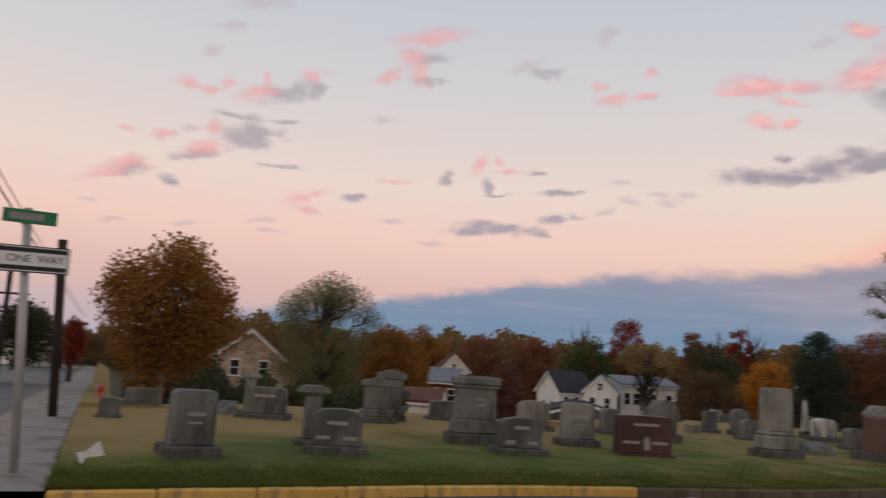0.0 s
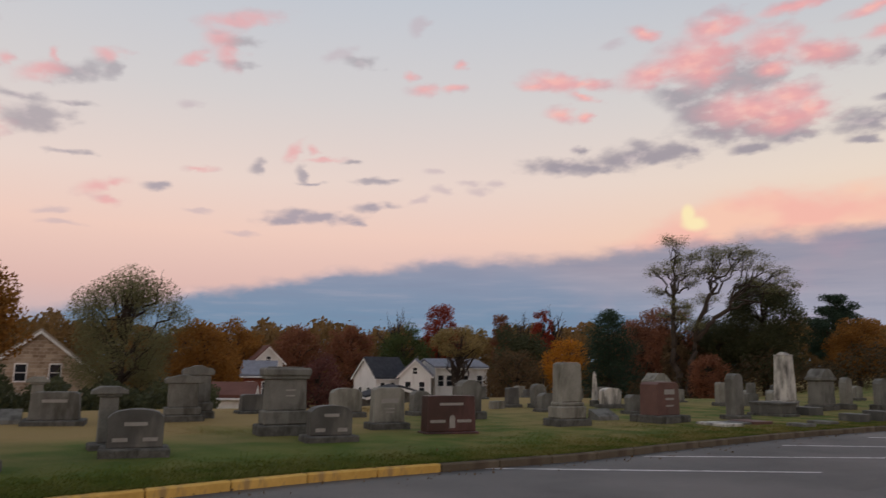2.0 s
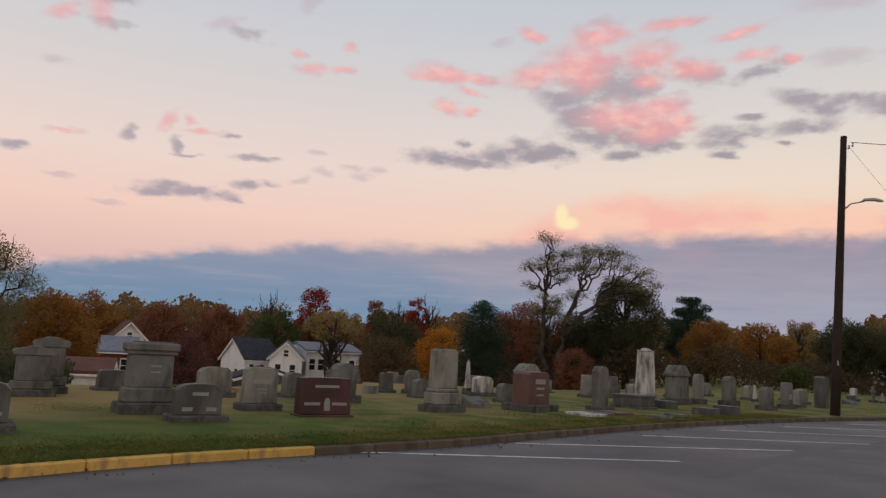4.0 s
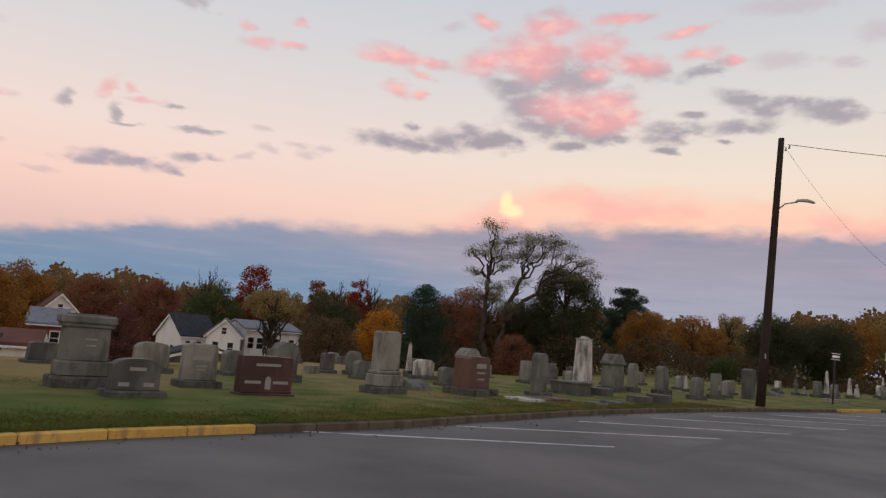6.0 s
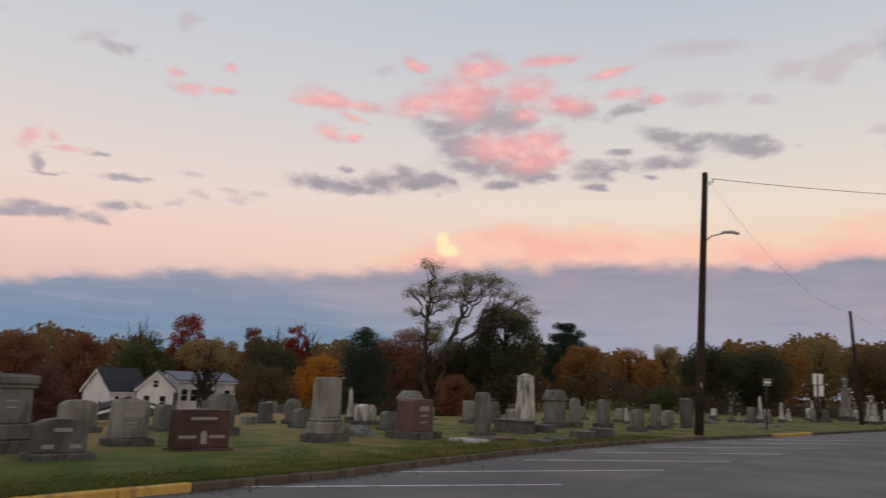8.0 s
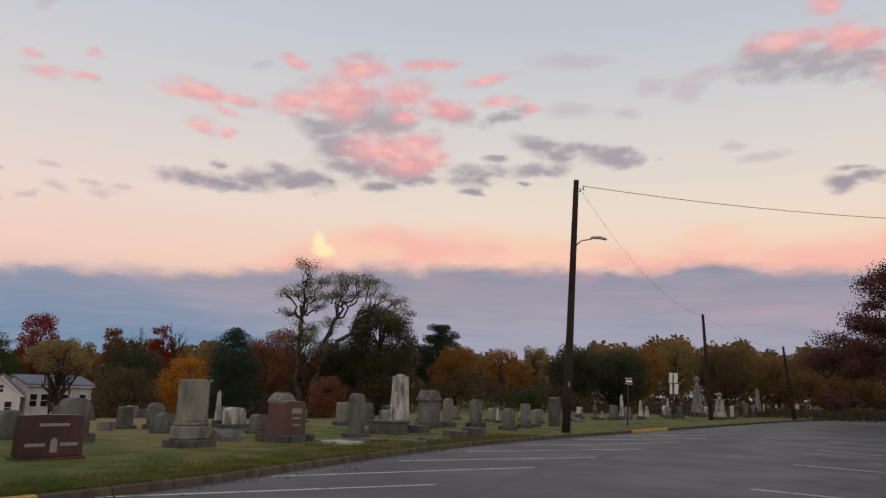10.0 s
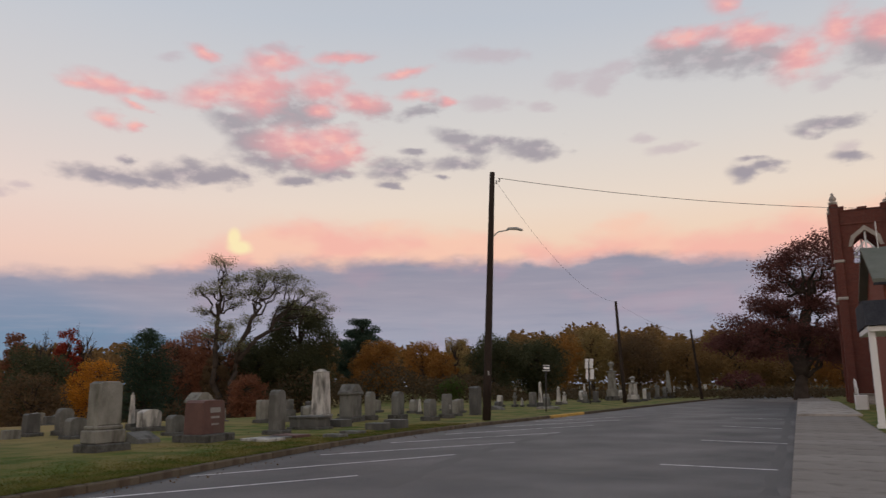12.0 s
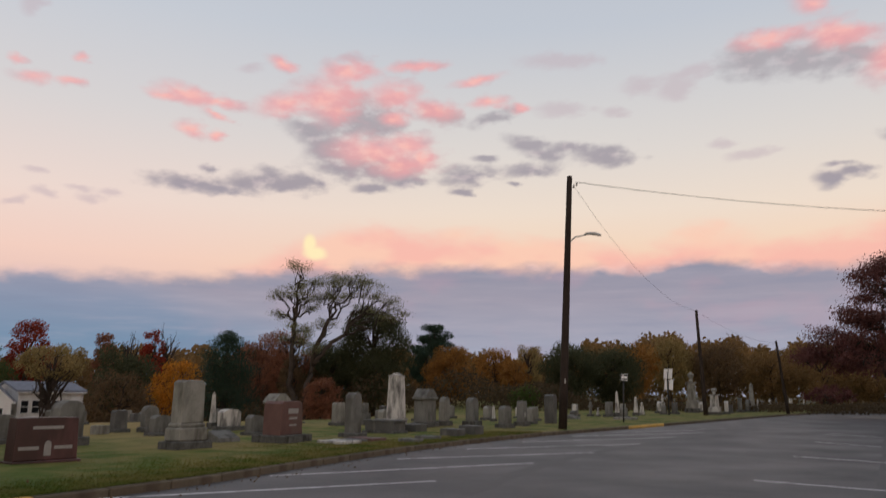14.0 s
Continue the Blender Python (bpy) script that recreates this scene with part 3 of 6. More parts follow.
# ---------------------------------------------------------------- mesh helpers
def empty(name, x, y, z, turn=0.0, label="", category="", group="", kind=""):
    ob = new(name)
    ob.matrix_basis = pose(x, y, z, 0, 0, turn)
    return tagged(ob, label, category, group, kind)


def mesh_of(name, verts, faces, mat, smooth=False):
    me = bpy.data.meshes.new(name)
    me.from_pydata([tuple(v) for v in verts], [], [tuple(f) for f in faces])
    me.materials.append(mat)
    if smooth:
        me.polygons.foreach_set("use_smooth", [True] * len(me.polygons))
    me.update()
    return me


def part(name, bm, mat, parent, label="", kind=""):
    me = bpy.data.meshes.new(name)
    bmesh.ops.recalc_face_normals(bm, faces=bm.faces[:])
    bm.to_mesh(me)
    bm.free()
    me.materials.append(mat)
    ob = new(name, me)
    ob.parent = parent
    return tagged(ob, label, kind=kind)


def box(bm, x0, x1, y0, y1, z0, z1, bevel=0.0, taper=0.0, rough=0.0, seed=0):
    """A block, tapered towards its top by that share, with bevelled or rock-faced edges."""
    m = bmesh.ops.create_cube(bm, size=1.0)
    vs = m["verts"]
    cx, cy = (x0 + x1) / 2, (y0 + y1) / 2
    for v in vs:
        k = 1.0 - taper * (v.co.z + 0.5)
        v.co = Vector((cx + v.co.x * (x1 - x0) * k, cy + v.co.y * (y1 - y0) * k, z0 + (v.co.z + 0.5) * (z1 - z0)))
    if bevel:
        edges = list({e for v in vs for e in v.link_edges})
        r = bmesh.ops.bevel(bm, geom=edges, offset=bevel, segments=1, affect="EDGES", profile=0.5)
        vs = list({v for f in r["faces"] for v in f.verts} | {v for v in vs if v.is_valid})
    if rough:
        for v in vs:
            if v.is_valid:
                v.co += noise.noise_vector(v.co * 4.0 + Vector((seed, 0, 0))) * rough
    return bm


def prism(bm, outline, y0, y1, bevel=0.0):
    """A slab with that outline in x and z."""
    a = [bm.verts.new((x, y0, z)) for x, z in outline]
    b = [bm.verts.new((x, y1, z)) for x, z in outline]
    n = len(outline)
    fs = [bm.faces.new(a), bm.faces.new(b[::-1])]
    for i in range(n):
        fs.append(bm.faces.new((a[i], b[i], b[(i + 1) % n], a[(i + 1) % n])))
    if bevel:
        rimmed = list({e for f in fs[:2] for e in f.edges})
        bmesh.ops.bevel(bm, geom=rimmed, offset=bevel, segments=1, affect="EDGES", profile=0.5)
    return bm


def arch_top(w, z0, z1, rise, n=10):
    """Outline of a tablet with a bowed top."""
    pts = [(-w / 2, z0), (w / 2, z0)]
    for i in range(n + 1):
        a = i / n
        x = w / 2 - a * w
        pts.append((x, z1 - rise + rise * math.sqrt(max(0.0, 1 - (2 * x / w) ** 2))))
    return pts


def tube(points, radii, sides=6):
    """Vertices and faces of a tapered tube along a line."""
    pts = np.array(points, float)
    vs, fs = [], []
    for i, p in enumerate(pts):
        t = pts[min(i + 1, len(pts) - 1)] - pts[max(i - 1, 0)]
        t = t / (np.linalg.norm(t) + 1e-9)
        u = np.cross(t, (0.3, 0.9, 0.1))
        if np.linalg.norm(u) < 0.1:
            u = np.cross(t, (1, 0, 0))
        u /= np.linalg.norm(u)
        w = np.cross(t, u)
        for k in range(sides):
            a = 2 * math.pi * k / sides
            vs.append(p + radii[i] * (u * math.cos(a) + w * math.sin(a)))
    for i in range(len(pts) - 1):
        for k in range(sides):
            a, b = i * sides + k, i * sides + (k + 1) % sides
            fs.append((a, b, b + sides, a + sides))
    fs.append(tuple(range(sides))[::-1])
    fs.append(tuple((len(pts) - 1) * sides + k for k in range(sides)))
    return vs, fs


def tubes_mesh(name, tubes, mat):
    vs, fs = [], []
    for v, f in tubes:
        o = len(vs)
        vs += v
        fs += [tuple(i + o for i in q) for q in f]
    return mesh_of(name, vs, fs, mat, True)


def tube_part(name, tubes, mat, parent, label=""):
    ob = new(name, tubes_mesh(name, tubes, mat))
    ob.parent = parent
    return tagged(ob, label)


def smoothstep(a, b, v):
    k = min(1.0, max(0.0, (v - a) / (b - a)))
    return k * k * (3 - 2 * k)


def bearing(x, y):
    return math.degrees(math.atan2(x, y))


def terrain(x, y):
    """The land falls away behind the graveyard towards the houses, and along the side street; it stays level up the main road."""
    d, az = math.hypot(x, y), bearing(x, y)
    if y < 0:
        return 0.0
    fall = 5.4 * (1 - smoothstep(16, 44, az)) * (0.15 + 0.85 * smoothstep(-25, -21, az))
    start = 22 + 3 * smoothstep(-24, -12, az) + 12 * smoothstep(4, 20, az)
    return -fall * smoothstep(start, start + 42, d)


LAWN = 0.12
# line of the kerb along the road, from the side street to the far end
KERB = [(-4.8, 8.5), (-1.7, 10.05), (0.3, 11.1), (2.75, 12.0), (5.68, 13.0), (8.98, 14.6), (14.34, 17.0), (22.08, 19.5), (29.78, 21.1), (35.0, 22.2), (57.8, 27.0), (75.7, 30.2), (110.0, 36.0), (180.0, 46.0)]


def along(line, step):
    """Points every step metres of a line, smoothed."""
    pts = [Vector((x, y, 0)) for x, y in line]
    raw = []
    for i in range(len(pts) - 1):
        p0, p1, p2, p3 = pts[max(i - 1, 0)], pts[i], pts[i + 1], pts[min(i + 2, len(pts) - 1)]
        n = max(2, int((p2 - p1).length / 0.25))
        for k in range(n):
            t = k / n
            raw.append(0.5 * ((2 * p1) + (p2 - p0) * t + (2 * p0 - 5 * p1 + 4 * p2 - p3) * t * t + (3 * p1 - p0 - 3 * p2 + p3) * t ** 3))
    raw.append(pts[-1])
    res, left = [raw[0]], step
    for a, b in zip(raw, raw[1:]):
        seg = (b - a).length
        while left <= seg:
            res.append(a.lerp(b, left / seg))
            left += step
        left -= seg
    return res


BACK = Vector((math.sin(radians(-24)), math.cos(radians(-24)), 0))


def sheet(name, rows, mat, label, category, kind="structure"):
    """A sheet from rows of points."""
    vs = [p for r in rows for p in r]
    n = len(rows[0])
    fs = [(i * n + k, i * n + k + 1, (i + 1) * n + k + 1, (i + 1) * n + k) for i in range(len(rows) - 1) for k in range(n - 1)]
    return tagged(new(name, mesh_of(name, vs, fs, mat, True)), label, category, kind=kind)


# ---------------------------------------------------------------- ground
rings = [3, 8, 14, 20, 26, 32, 40, 50, 60, 75, 90, 120, 160, 250, 500, 1200, 3000]
rows = []
for r in rings:
    rows.append([(r * math.sin(radians(a)), r * math.cos(radians(a)), terrain(r * math.sin(radians(a)), r * math.cos(radians(a))) - 0.10) for a in range(-180, 181, 6)])
sheet("ground", rows, M["earth"], "brownish open land reaching to the horizon", "ground")

kerb_line = along(KERB, 1.2)
deep = [0.15, 1.0, 2.0, 3.5, 5, 7, 9, 12, 15, 18, 22, 27, 33, 40, 50, 62, 78, 100, 130]
rows = []
for p in kerb_line:
    row = []
    for v in deep:
        q = p + BACK * v
        lump = 0.05 * noise.noise(Vector((q.x * 0.25, q.y * 0.25, 0))) * min(1, v / 4)
        row.append((q.x, q.y, LAWN + terrain(q.x, q.y) + lump + min(0.0, (v - 0.15)) + 0.06 * smoothstep(0.1, 3, v)))
    rows.append(row)
sheet("lawn", rows, M["grass"], "mown graveyard lawn, green with yellowed dry patches", "lawn")

rows = []
for p in [Vector((-60, -18, 0)), Vector((-20, 1.5, 0)), Vector((-7.4, 7.4, 0))] + kerb_line:
    rows.append([(p.x - BACK.x * v, p.y - BACK.y * v, 0.0) for v in (-0.1, 4, 9, 15, 25, 45)])
sheet("road", rows, M["asphalt"], "worn grey asphalt road and parking bays with stains", "road")

# side street, running down between lawn and trees
rows_walk, rows_street = [], []
SIDE = Vector((-BACK.y, BACK.x, 0))
for k in range(60):
    q = Vector((-4.8, 8.5, 0)) + BACK * (k * 1.5)
    def at(off, lift):
        r = q + SIDE * off
        return (r.x, r.y, terrain(r.x, r.y) + lift)
    rows_walk.append([at(0.02, LAWN + 0.01), at(0.7, LAWN + 0.012), at(1.45, LAWN + 0.01), at(1.5, 0.0)])
    rows_street.append([at(1.5, 0.004), at(4.5, 0.05), at(7.5, 0.05), at(10.5, 0.004)])
sheet("pavement", rows_walk, M["concrete"], "pale concrete footpath along the side street", "footpath")
sheet("side_street", rows_street, M["asphalt"], "grey asphalt side street running downhill", "street")

# footpath in front of the church: slab by slab
PATH_A, PATH_DIR = Vector((11.02, 3.64, 0)), Vector((math.cos(radians(17.2)), math.sin(radians(17.2)), 0))
PATH_R = Vector((PATH_DIR.y, -PATH_DIR.x, 0))
pave = empty("church_path", 0, 0, 0, label="pale concrete footpath of large slabs beside the road", category="footpath", kind="structure")
bm = bmesh.new()
box(bm, 0.012, 1.49, 0.012, 2.38, 0.0, LAWN, 0.012)
first = part("slab", bm, M["concrete"], pave)
first.matrix_basis = Matrix.Identity(4)
me_slab = first.data
ang = 17.2
slot = 0
for k in range(-14, 42):
    p = PATH_A + PATH_DIR * (k * 1.5)
    s = first if slot == 0 else new("slab", me_slab)
    slot += 1
    s.parent = pave
    s.matrix_basis = Matrix.Translation((p.x, p.y, -0.004 + 0.008 * random.random())) @ Matrix.Rotation(radians(ang), 4, "Z") @ Matrix.Rotation(math.pi, 4, "X") @ Matrix.Translation((0, 0, -LAWN))
# lawn and yard on the church side
rows = []
for k in range(0, 60):
    p = PATH_A + PATH_DIR * (k * 2.5 - 40)
    rows.append([(p.x + PATH_R.x * v, p.y + PATH_R.y * v, LAWN - 0.02 + 0.04 * smoothstep(2.3, 4, v)) for v in (2.41, 3, 4, 6, 9, 14, 22, 40, 80)])
sheet("church_lawn", rows, M["grass"], "strip of mown grass before the church", "lawn")

# raised landing and its timber edge further up the path
p = PATH_A + PATH_DIR * 25.2
bm = bmesh.new()
box(bm, 0, 22, -2.6, -0.05, LAWN - 0.01, LAWN + 0.1, 0.02)
land = part("landing", bm, M["limestone"], None, "brownish raised paved landing on the church path")
land.matrix_basis = pose(p.x, p.y, 0, 0, 0, ang)
tagged(land, category="landing", kind="structure")

# ---------------------------------------------------------------- kerb stones and road paint
def kerb_run(name, pts, mat, label, start, stop):
    run = empty(name, 0, 0, 0, label=label, category="kerb", kind="structure")
    bm = bmesh.new()
    box(bm, 0.006, 1.194, -0.02, 0.16, -0.05, LAWN + 0.015, 0.022, rough=0.006)
    one = part("kerb_stone", bm, mat, run)
    mesh = one.data
    for i in range(start, stop):
        a, b = pts[i], pts[i + 1]
        d = (b - a)
        o = one if i == start else new("kerb_stone", mesh)
        o.parent = run
        o.matrix_basis = Matrix.Translation((a.x, a.y, -0.006 + 0.012 * random.random())) @ Matrix.Rotation(math.atan2(d.y, d.x) + radians(random.uniform(-0.5, 0.5)), 4, "Z")
    return run


kerb_run("yellow_kerb", kerb_line, M["yellow"], "yellow painted concrete kerb with chipped paint", 0, 7)
far_yellow = [i for i, p in enumerate(kerb_line) if 30.2 < p.x < 35.6]
kerb_run("kerb", kerb_line, M["kerb"], "weathered brown concrete kerb along the lawn", 7, far_yellow[0])
kerb_run("yellow_kerb", kerb_line, M["yellow"], "short yellow painted stretch of kerb past the pole", far_yellow[0], far_yellow[-1] + 1)
kerb_run("kerb", kerb_line, M["kerb"], "weathered brown concrete kerb along the far lawn", far_yellow[-1] + 1, 95)


def stripe(a, b, width=0.11):
    """A painted line on the road, with ragged edges."""
    a, b = Vector((*a, 0)), Vector((*b, 0))
    d = (b - a).normalized()
    n = Vector((-d.y, d.x, 0))
    k = max(8, int((b - a).length / 0.25))
    rows = []
    for i in range(k + 1):
        p = a.lerp(b, i / k)
        w = width / 2 * (0.85 + 0.3 * random.random())
        rows.append([(p.x - n.x * w, p.y - n.y * w, 0.005), (p.x + n.x * w, p.y + n.y * w, 0.005)])
    ob = sheet("parking_line", rows, M["line"], "worn white parking line painted on the asphalt", "road marking", kind="")
    return tagged(ob, group="parking lines")


for a, b in (((3.67, 12.3), (9.32, 10.9)), ((7.35, 13.5), (13.61, 12.24)), ((11.72, 15.0), (17.49, 13.35)), ((15.45, 16.42), (21.93, 14.73)), ((19.33, 17.67), (26.42, 16.12)), ((23.6, 18.9), (30.9, 17.4)), ((28.0, 20.1), (35.4, 18.6)),
             ((14.3, 7.24), (14.57, 5.0)), ((20.99, 9.3), (20.93, 6.89)), ((28.23, 11.62), (27.6, 9.24)), ((35.0, 13.9), (34.5, 11.4))):
    stripe(a, b)


def seam(line, width, label):
    """A dark tar seam across the asphalt."""
    pts = along(line, 0.6)
    rows = []
    for i, p in enumerate(pts):
        d = (pts[min(i + 1, len(pts) - 1)] - pts[max(i - 1, 0)]).normalized()
        n = Vector((-d.y, d.x, 0))
        w = width * (0.6 + 0.5 * noise.noise(Vector((p.x * 0.7, p.y * 0.7, 3))) + 0.2)
        rows.append([(p.x - n.x * w, p.y - n.y * w, 0.003), (p.x + n.x * w, p.y + n.y * w, 0.003)])
    return sheet("tar_seam", rows, M["tar"], label, "road patch", kind="")


M["tar"] = material("tar", (0.034, 0.033, 0.033), (0.068, 0.066, 0.065), 0.6, 0.8, 12.0, 0.3)
seam([(8.4, 9.2), (14.2, 12.1), (20.5, 14.2), (29.4, 16.4), (36.0, 17.2)], 0.22, "dark tar seam along the asphalt")
seam([(11.5, 8.9), (11.9, 7.4), (12.1, 6.4), (12.5, 5.6)], 0.14, "dark tar seam crossing the asphalt")
seam([(11.2, 4.0), (18.6, 6.28), (35.1, 11.4), (60.0, 19.1)], 0.16, "dark dirt in the gutter along the footpath")

# ---------------------------------------------------------------- trees
def leaf_cloud(name, centres, spread, size, mat, rng, flatness=0.75):
    """Small bent leaves round the centres, one mesh."""
    n = len(centres)
    c = centres + rng.normal(size=(n, 3)) * spread
    a = rng.normal(size=(n, 3))
    a /= np.linalg.norm(a, axis=1)[:, None]
    b = np.cross(a, rng.normal(size=(n, 3)))
    b /= np.linalg.norm(b, axis=1)[:, None] + 1e-9
    s = size * rng.uniform(0.55, 1.35, size=(n, 1))
    a, b = a * s * 0.5, b * s * 0.5 * flatness
    v = np.empty((n * 4, 3))
    v[0::4], v[1::4], v[2::4], v[3::4] = c - a, c - b * rng.uniform(0.6, 1, size=(n, 1)), c + a, c + b
    me = bpy.data.meshes.new(name)
    me.vertices.add(n * 4)
    me.vertices.foreach_set("co", v.ravel())
    me.loops.add(n * 4)
    me.loops.foreach_set("vertex_index", np.arange(n * 4))
    me.polygons.add(n)
    me.polygons.foreach_set("loop_start", np.arange(n) * 4)
    me.update(calc_edges=True)
    me.materials.append(mat)
    return me


def limb(start, end, r0, r1, rng, wobble=0.08, n=6):
    s, e = np.array(start, float), np.array(end, float)
    L = np.linalg.norm(e - s)
    pts = []
    for i in range(n + 1):
        t = i / n
        p = s + (e - s) * t
        p[2] += math.sin(t * math.pi) * L * 0.08
        if 0 < i < n:
            p += rng.normal(size=3) * L * wobble * 0.5
        pts.append(p)
    return tube(pts, [r0 + (r1 - r0) * i / n for i in range(n + 1)], 5), pts


def tree(name, x, y, h, w, leaf, shape, cover, size, low, seed, label, bark="bark"):
    rng = np.random.default_rng(seed)
    z = terrain(x, y) - 0.1
    if math.hypot(x, y) > 55:
        size, cover = size * 0.72, cover * 0.86
    if len(label.split()) < 4:
        label += " behind the graveyard"
    t = empty(name, x, y, z, label=label, category="tree")
    r = 0.035 * h ** 0.9 + 0.03
    zlow = low * h
    lean = rng.normal(size=2) * 0.02 * h
    spine = [np.array((lean[0] * k * k, lean[1] * k * k, k * h * (0.97 if shape == "cone" else 0.8))) for k in np.linspace(0, 1, 8)]
    wood = [tube(spine, [r * (1 - 0.85 * k) + 0.01 for k in np.linspace(0, 1, 8)], 8)]
    limbs = []
    lobes, radii = [], []
    if shape == "cone":
        tiers = 17
        for i in range(tiers):
            k = i / (tiers - 1)
            zz = zlow + 0.3 + (h * 0.97 - zlow - 0.3) * k
            rad = w / 2 * (1 - k) ** 0.62 * rng.uniform(0.7, 1.15) + 0.05 * w
            m = 8 if k < 0.7 else 5
            for j in range(m):
                a = 2 * math.pi * (j + rng.random()) / m
                rr = rad * rng.uniform(0.65, 1.1)
                end = np.array((rr * math.cos(a), rr * math.sin(a), zz + 0.12 * rr))
                limbs.append(limb((0, 0, zz - 0.1 * rr), end, r * 0.22 * (1 - 0.7 * k), 0.015, rng)[0])
                for f in (0.35, 0.6, 0.8, 1.0):
                    lobes.append(np.array((end[0] * f, end[1] * f, zz + 0.12 * rr * f)))
                    radii.append(0.10 * w * (1.25 - 0.4 * f) + 0.1)
    else:
        m = {"round": 34, "layered": 64}.get(shape, 26)
        for i in range(m):
            a = 2.39996 * i + rng.normal() * 0.3
            k = (i + 0.5) / m
            zz = 1 - 2 * k
            ring = math.sqrt(max(0, 1 - zz * zz))
            f = rng.uniform(0.62, 1.0)
            hc = h - zlow
            side = w / 2 * (1.0 if zz > -0.2 else 0.85)
            if shape == "layered":
                side = w / 2 * (1.08 - 0.62 * max(0.0, zz) - 0.1 * max(0.0, -zz))
                f = rng.uniform(0.55, 1.05)
            c = np.array((side * 0.86 * ring * math.cos(a) * f, side * 0.86 * ring * math.sin(a) * f, zlow + hc / 2 + hc / 2 * 0.88 * zz * f))
            lobes.append(c)
            radii.append((rng.uniform(0.09, 0.16) if shape == "layered" else rng.uniform(0.13, 0.21)) * min(w, hc * 1.2))
            if i % 2 == 0 or shape == "wispy":
                base = spine[int(min(6, 2 + 4 * max(0, (zz + 1) / 2)))]
                tb, pts = limb(base, c * np.array((1, 1, 1.0)), r * 0.36, r * 0.05 + 0.01, rng)
                limbs.append(tb)
                if shape == "wispy":
                    for q in range(5):
                        p0 = pts[rng.integers(2, 6)]
                        dv = np.array((c[0], c[1], abs(c[2] - zlow) * 0.6 + 0.12 * h)) * rng.uniform(0.12, 0.3) + rng.normal(size=3) * 0.05 * w
                        limbs.append(limb(p0, p0 + dv, r * 0.10 + 0.008, 0.006, rng)[0])
    area = math.pi / 4 * w * (h - zlow) * (0.62 if shape == "cone" else 1.0)
    n = int(5.5 * cover * area / (size * size))
    n = min(n, 52000)
    lobes, radii = np.array(lobes), np.array(radii)
    if shape == "round":
        # a share of the leaves fills the heart of the crown
        lobes = np.vstack([lobes, [[0, 0, zlow + (h - zlow) * 0.5]]])
        radii = np.append(radii, 0.24 * min(w, h))
    wts = radii ** 2
    pick = rng.choice(len(lobes), n, p=wts / wts.sum())
    dirs = rng.normal(size=(n, 3))
    dirs /= np.linalg.norm(dirs, axis=1)[:, None]
    rad = rng.random(n) ** 0.45
    pos = lobes[pick] + dirs * (rad * radii[pick])[:, None] * np.array((1, 1, {"cone": 0.7, "layered": 0.55}.get(shape, 0.85)))
    pos[:, 2] = np.maximum(pos[:, 2], 0.1)
    tr = new("trunk", tubes_mesh("trunk", wood, M[bark]))
    tr.parent = t
    lm = new("branchwork", tubes_mesh("branchwork", limbs, M[bark]))
    lm.parent = t
    tagged(lm, kind="stuff")
    cr = new("crown", leaf_cloud("crown", pos, size * 0.4, size, LEAF[leaf], rng))
    cr.parent = t
    return t


def limbed_tree(name, x, y, leaf, size, count, girth, forks, lobes, plate, seed, label):
    """A tree whose limbs wind from the forks of its trunk to the tufts of its crown. Forks and lobes: sideways, away, up (metres); lobes also their radius and the fork they spring from."""
    rng = np.random.default_rng(seed)
    t = empty(name, x, y, terrain(x, y) - 0.1, -bearing(x, y), label, "tree")
    wood, limbs, tips, share = [], [], [], []
    stems = [np.array((0.0, 0.0, 0.0))] + [np.array(f, float) for f in forks]

    def winding(p0, p1, r0, r1, n=7, wild=0.07):
        span = np.linalg.norm(p1 - p0)
        pts = []
        for i in range(n + 1):
            k = i / n
            q = p0 + (p1 - p0) * k
            q[2] += span * 0.10 * math.sin(k * math.pi)
            if 0 < i < n:
                q = q + rng.normal(size=3) * span * wild
            pts.append(q)
        return tube(pts, [r0 + (r1 - r0) * i / n for i in range(n + 1)], 6), pts

    for i, f in enumerate(stems[1:], 1):
        base = stems[0] if i == 1 else min(stems[:i], key=lambda q: np.linalg.norm(q - f) + (50 if q[2] > f[2] else 0))
        low = girth * (1 - 0.06 * base[2]) if base[2] < 8 else girth * 0.5
        wood.append(winding(base, f, max(low, girth * 0.35), girth * 0.5, 8, 0.03)[0])
    for u, v, z, r, k in lobes:
        c = np.array((u, v, z))
        tb, pts = winding(stems[k], c, girth * 0.32, 0.035)
        limbs.append(tb)
        for q in range(9):
            d = rng.normal(size=3)
            d[2] = abs(d[2]) * 0.6
            d *= r * rng.uniform(0.55, 1.1) / np.linalg.norm(d)
            s0 = pts[rng.integers(4, 8)]
            tw, tp = winding(s0, c + d, 0.03, 0.008, 5, 0.1)
            limbs.append(tw)
            tips += [tp[-1], tp[-2]]
            share += [r * r] * 2
    tips, share = np.array(tips), np.array(share)
    pick = rng.choice(len(tips), count, p=share / share.sum())
    pos = tips[pick] + rng.normal(size=(count, 3)) * np.array((plate, plate, plate * 0.55))
    tr = new("trunk", tubes_mesh("trunk", wood, M["bark"]))
    lm = new("branchwork", tubes_mesh("branchwork", limbs, M["bark"]))
    cr = new("crown", leaf_cloud("crown", pos, size * 0.3, size, LEAF[leaf], rng))
    for o in (tr, lm, cr):
        o.parent = t
    tagged(lm, kind="stuff")
    return t


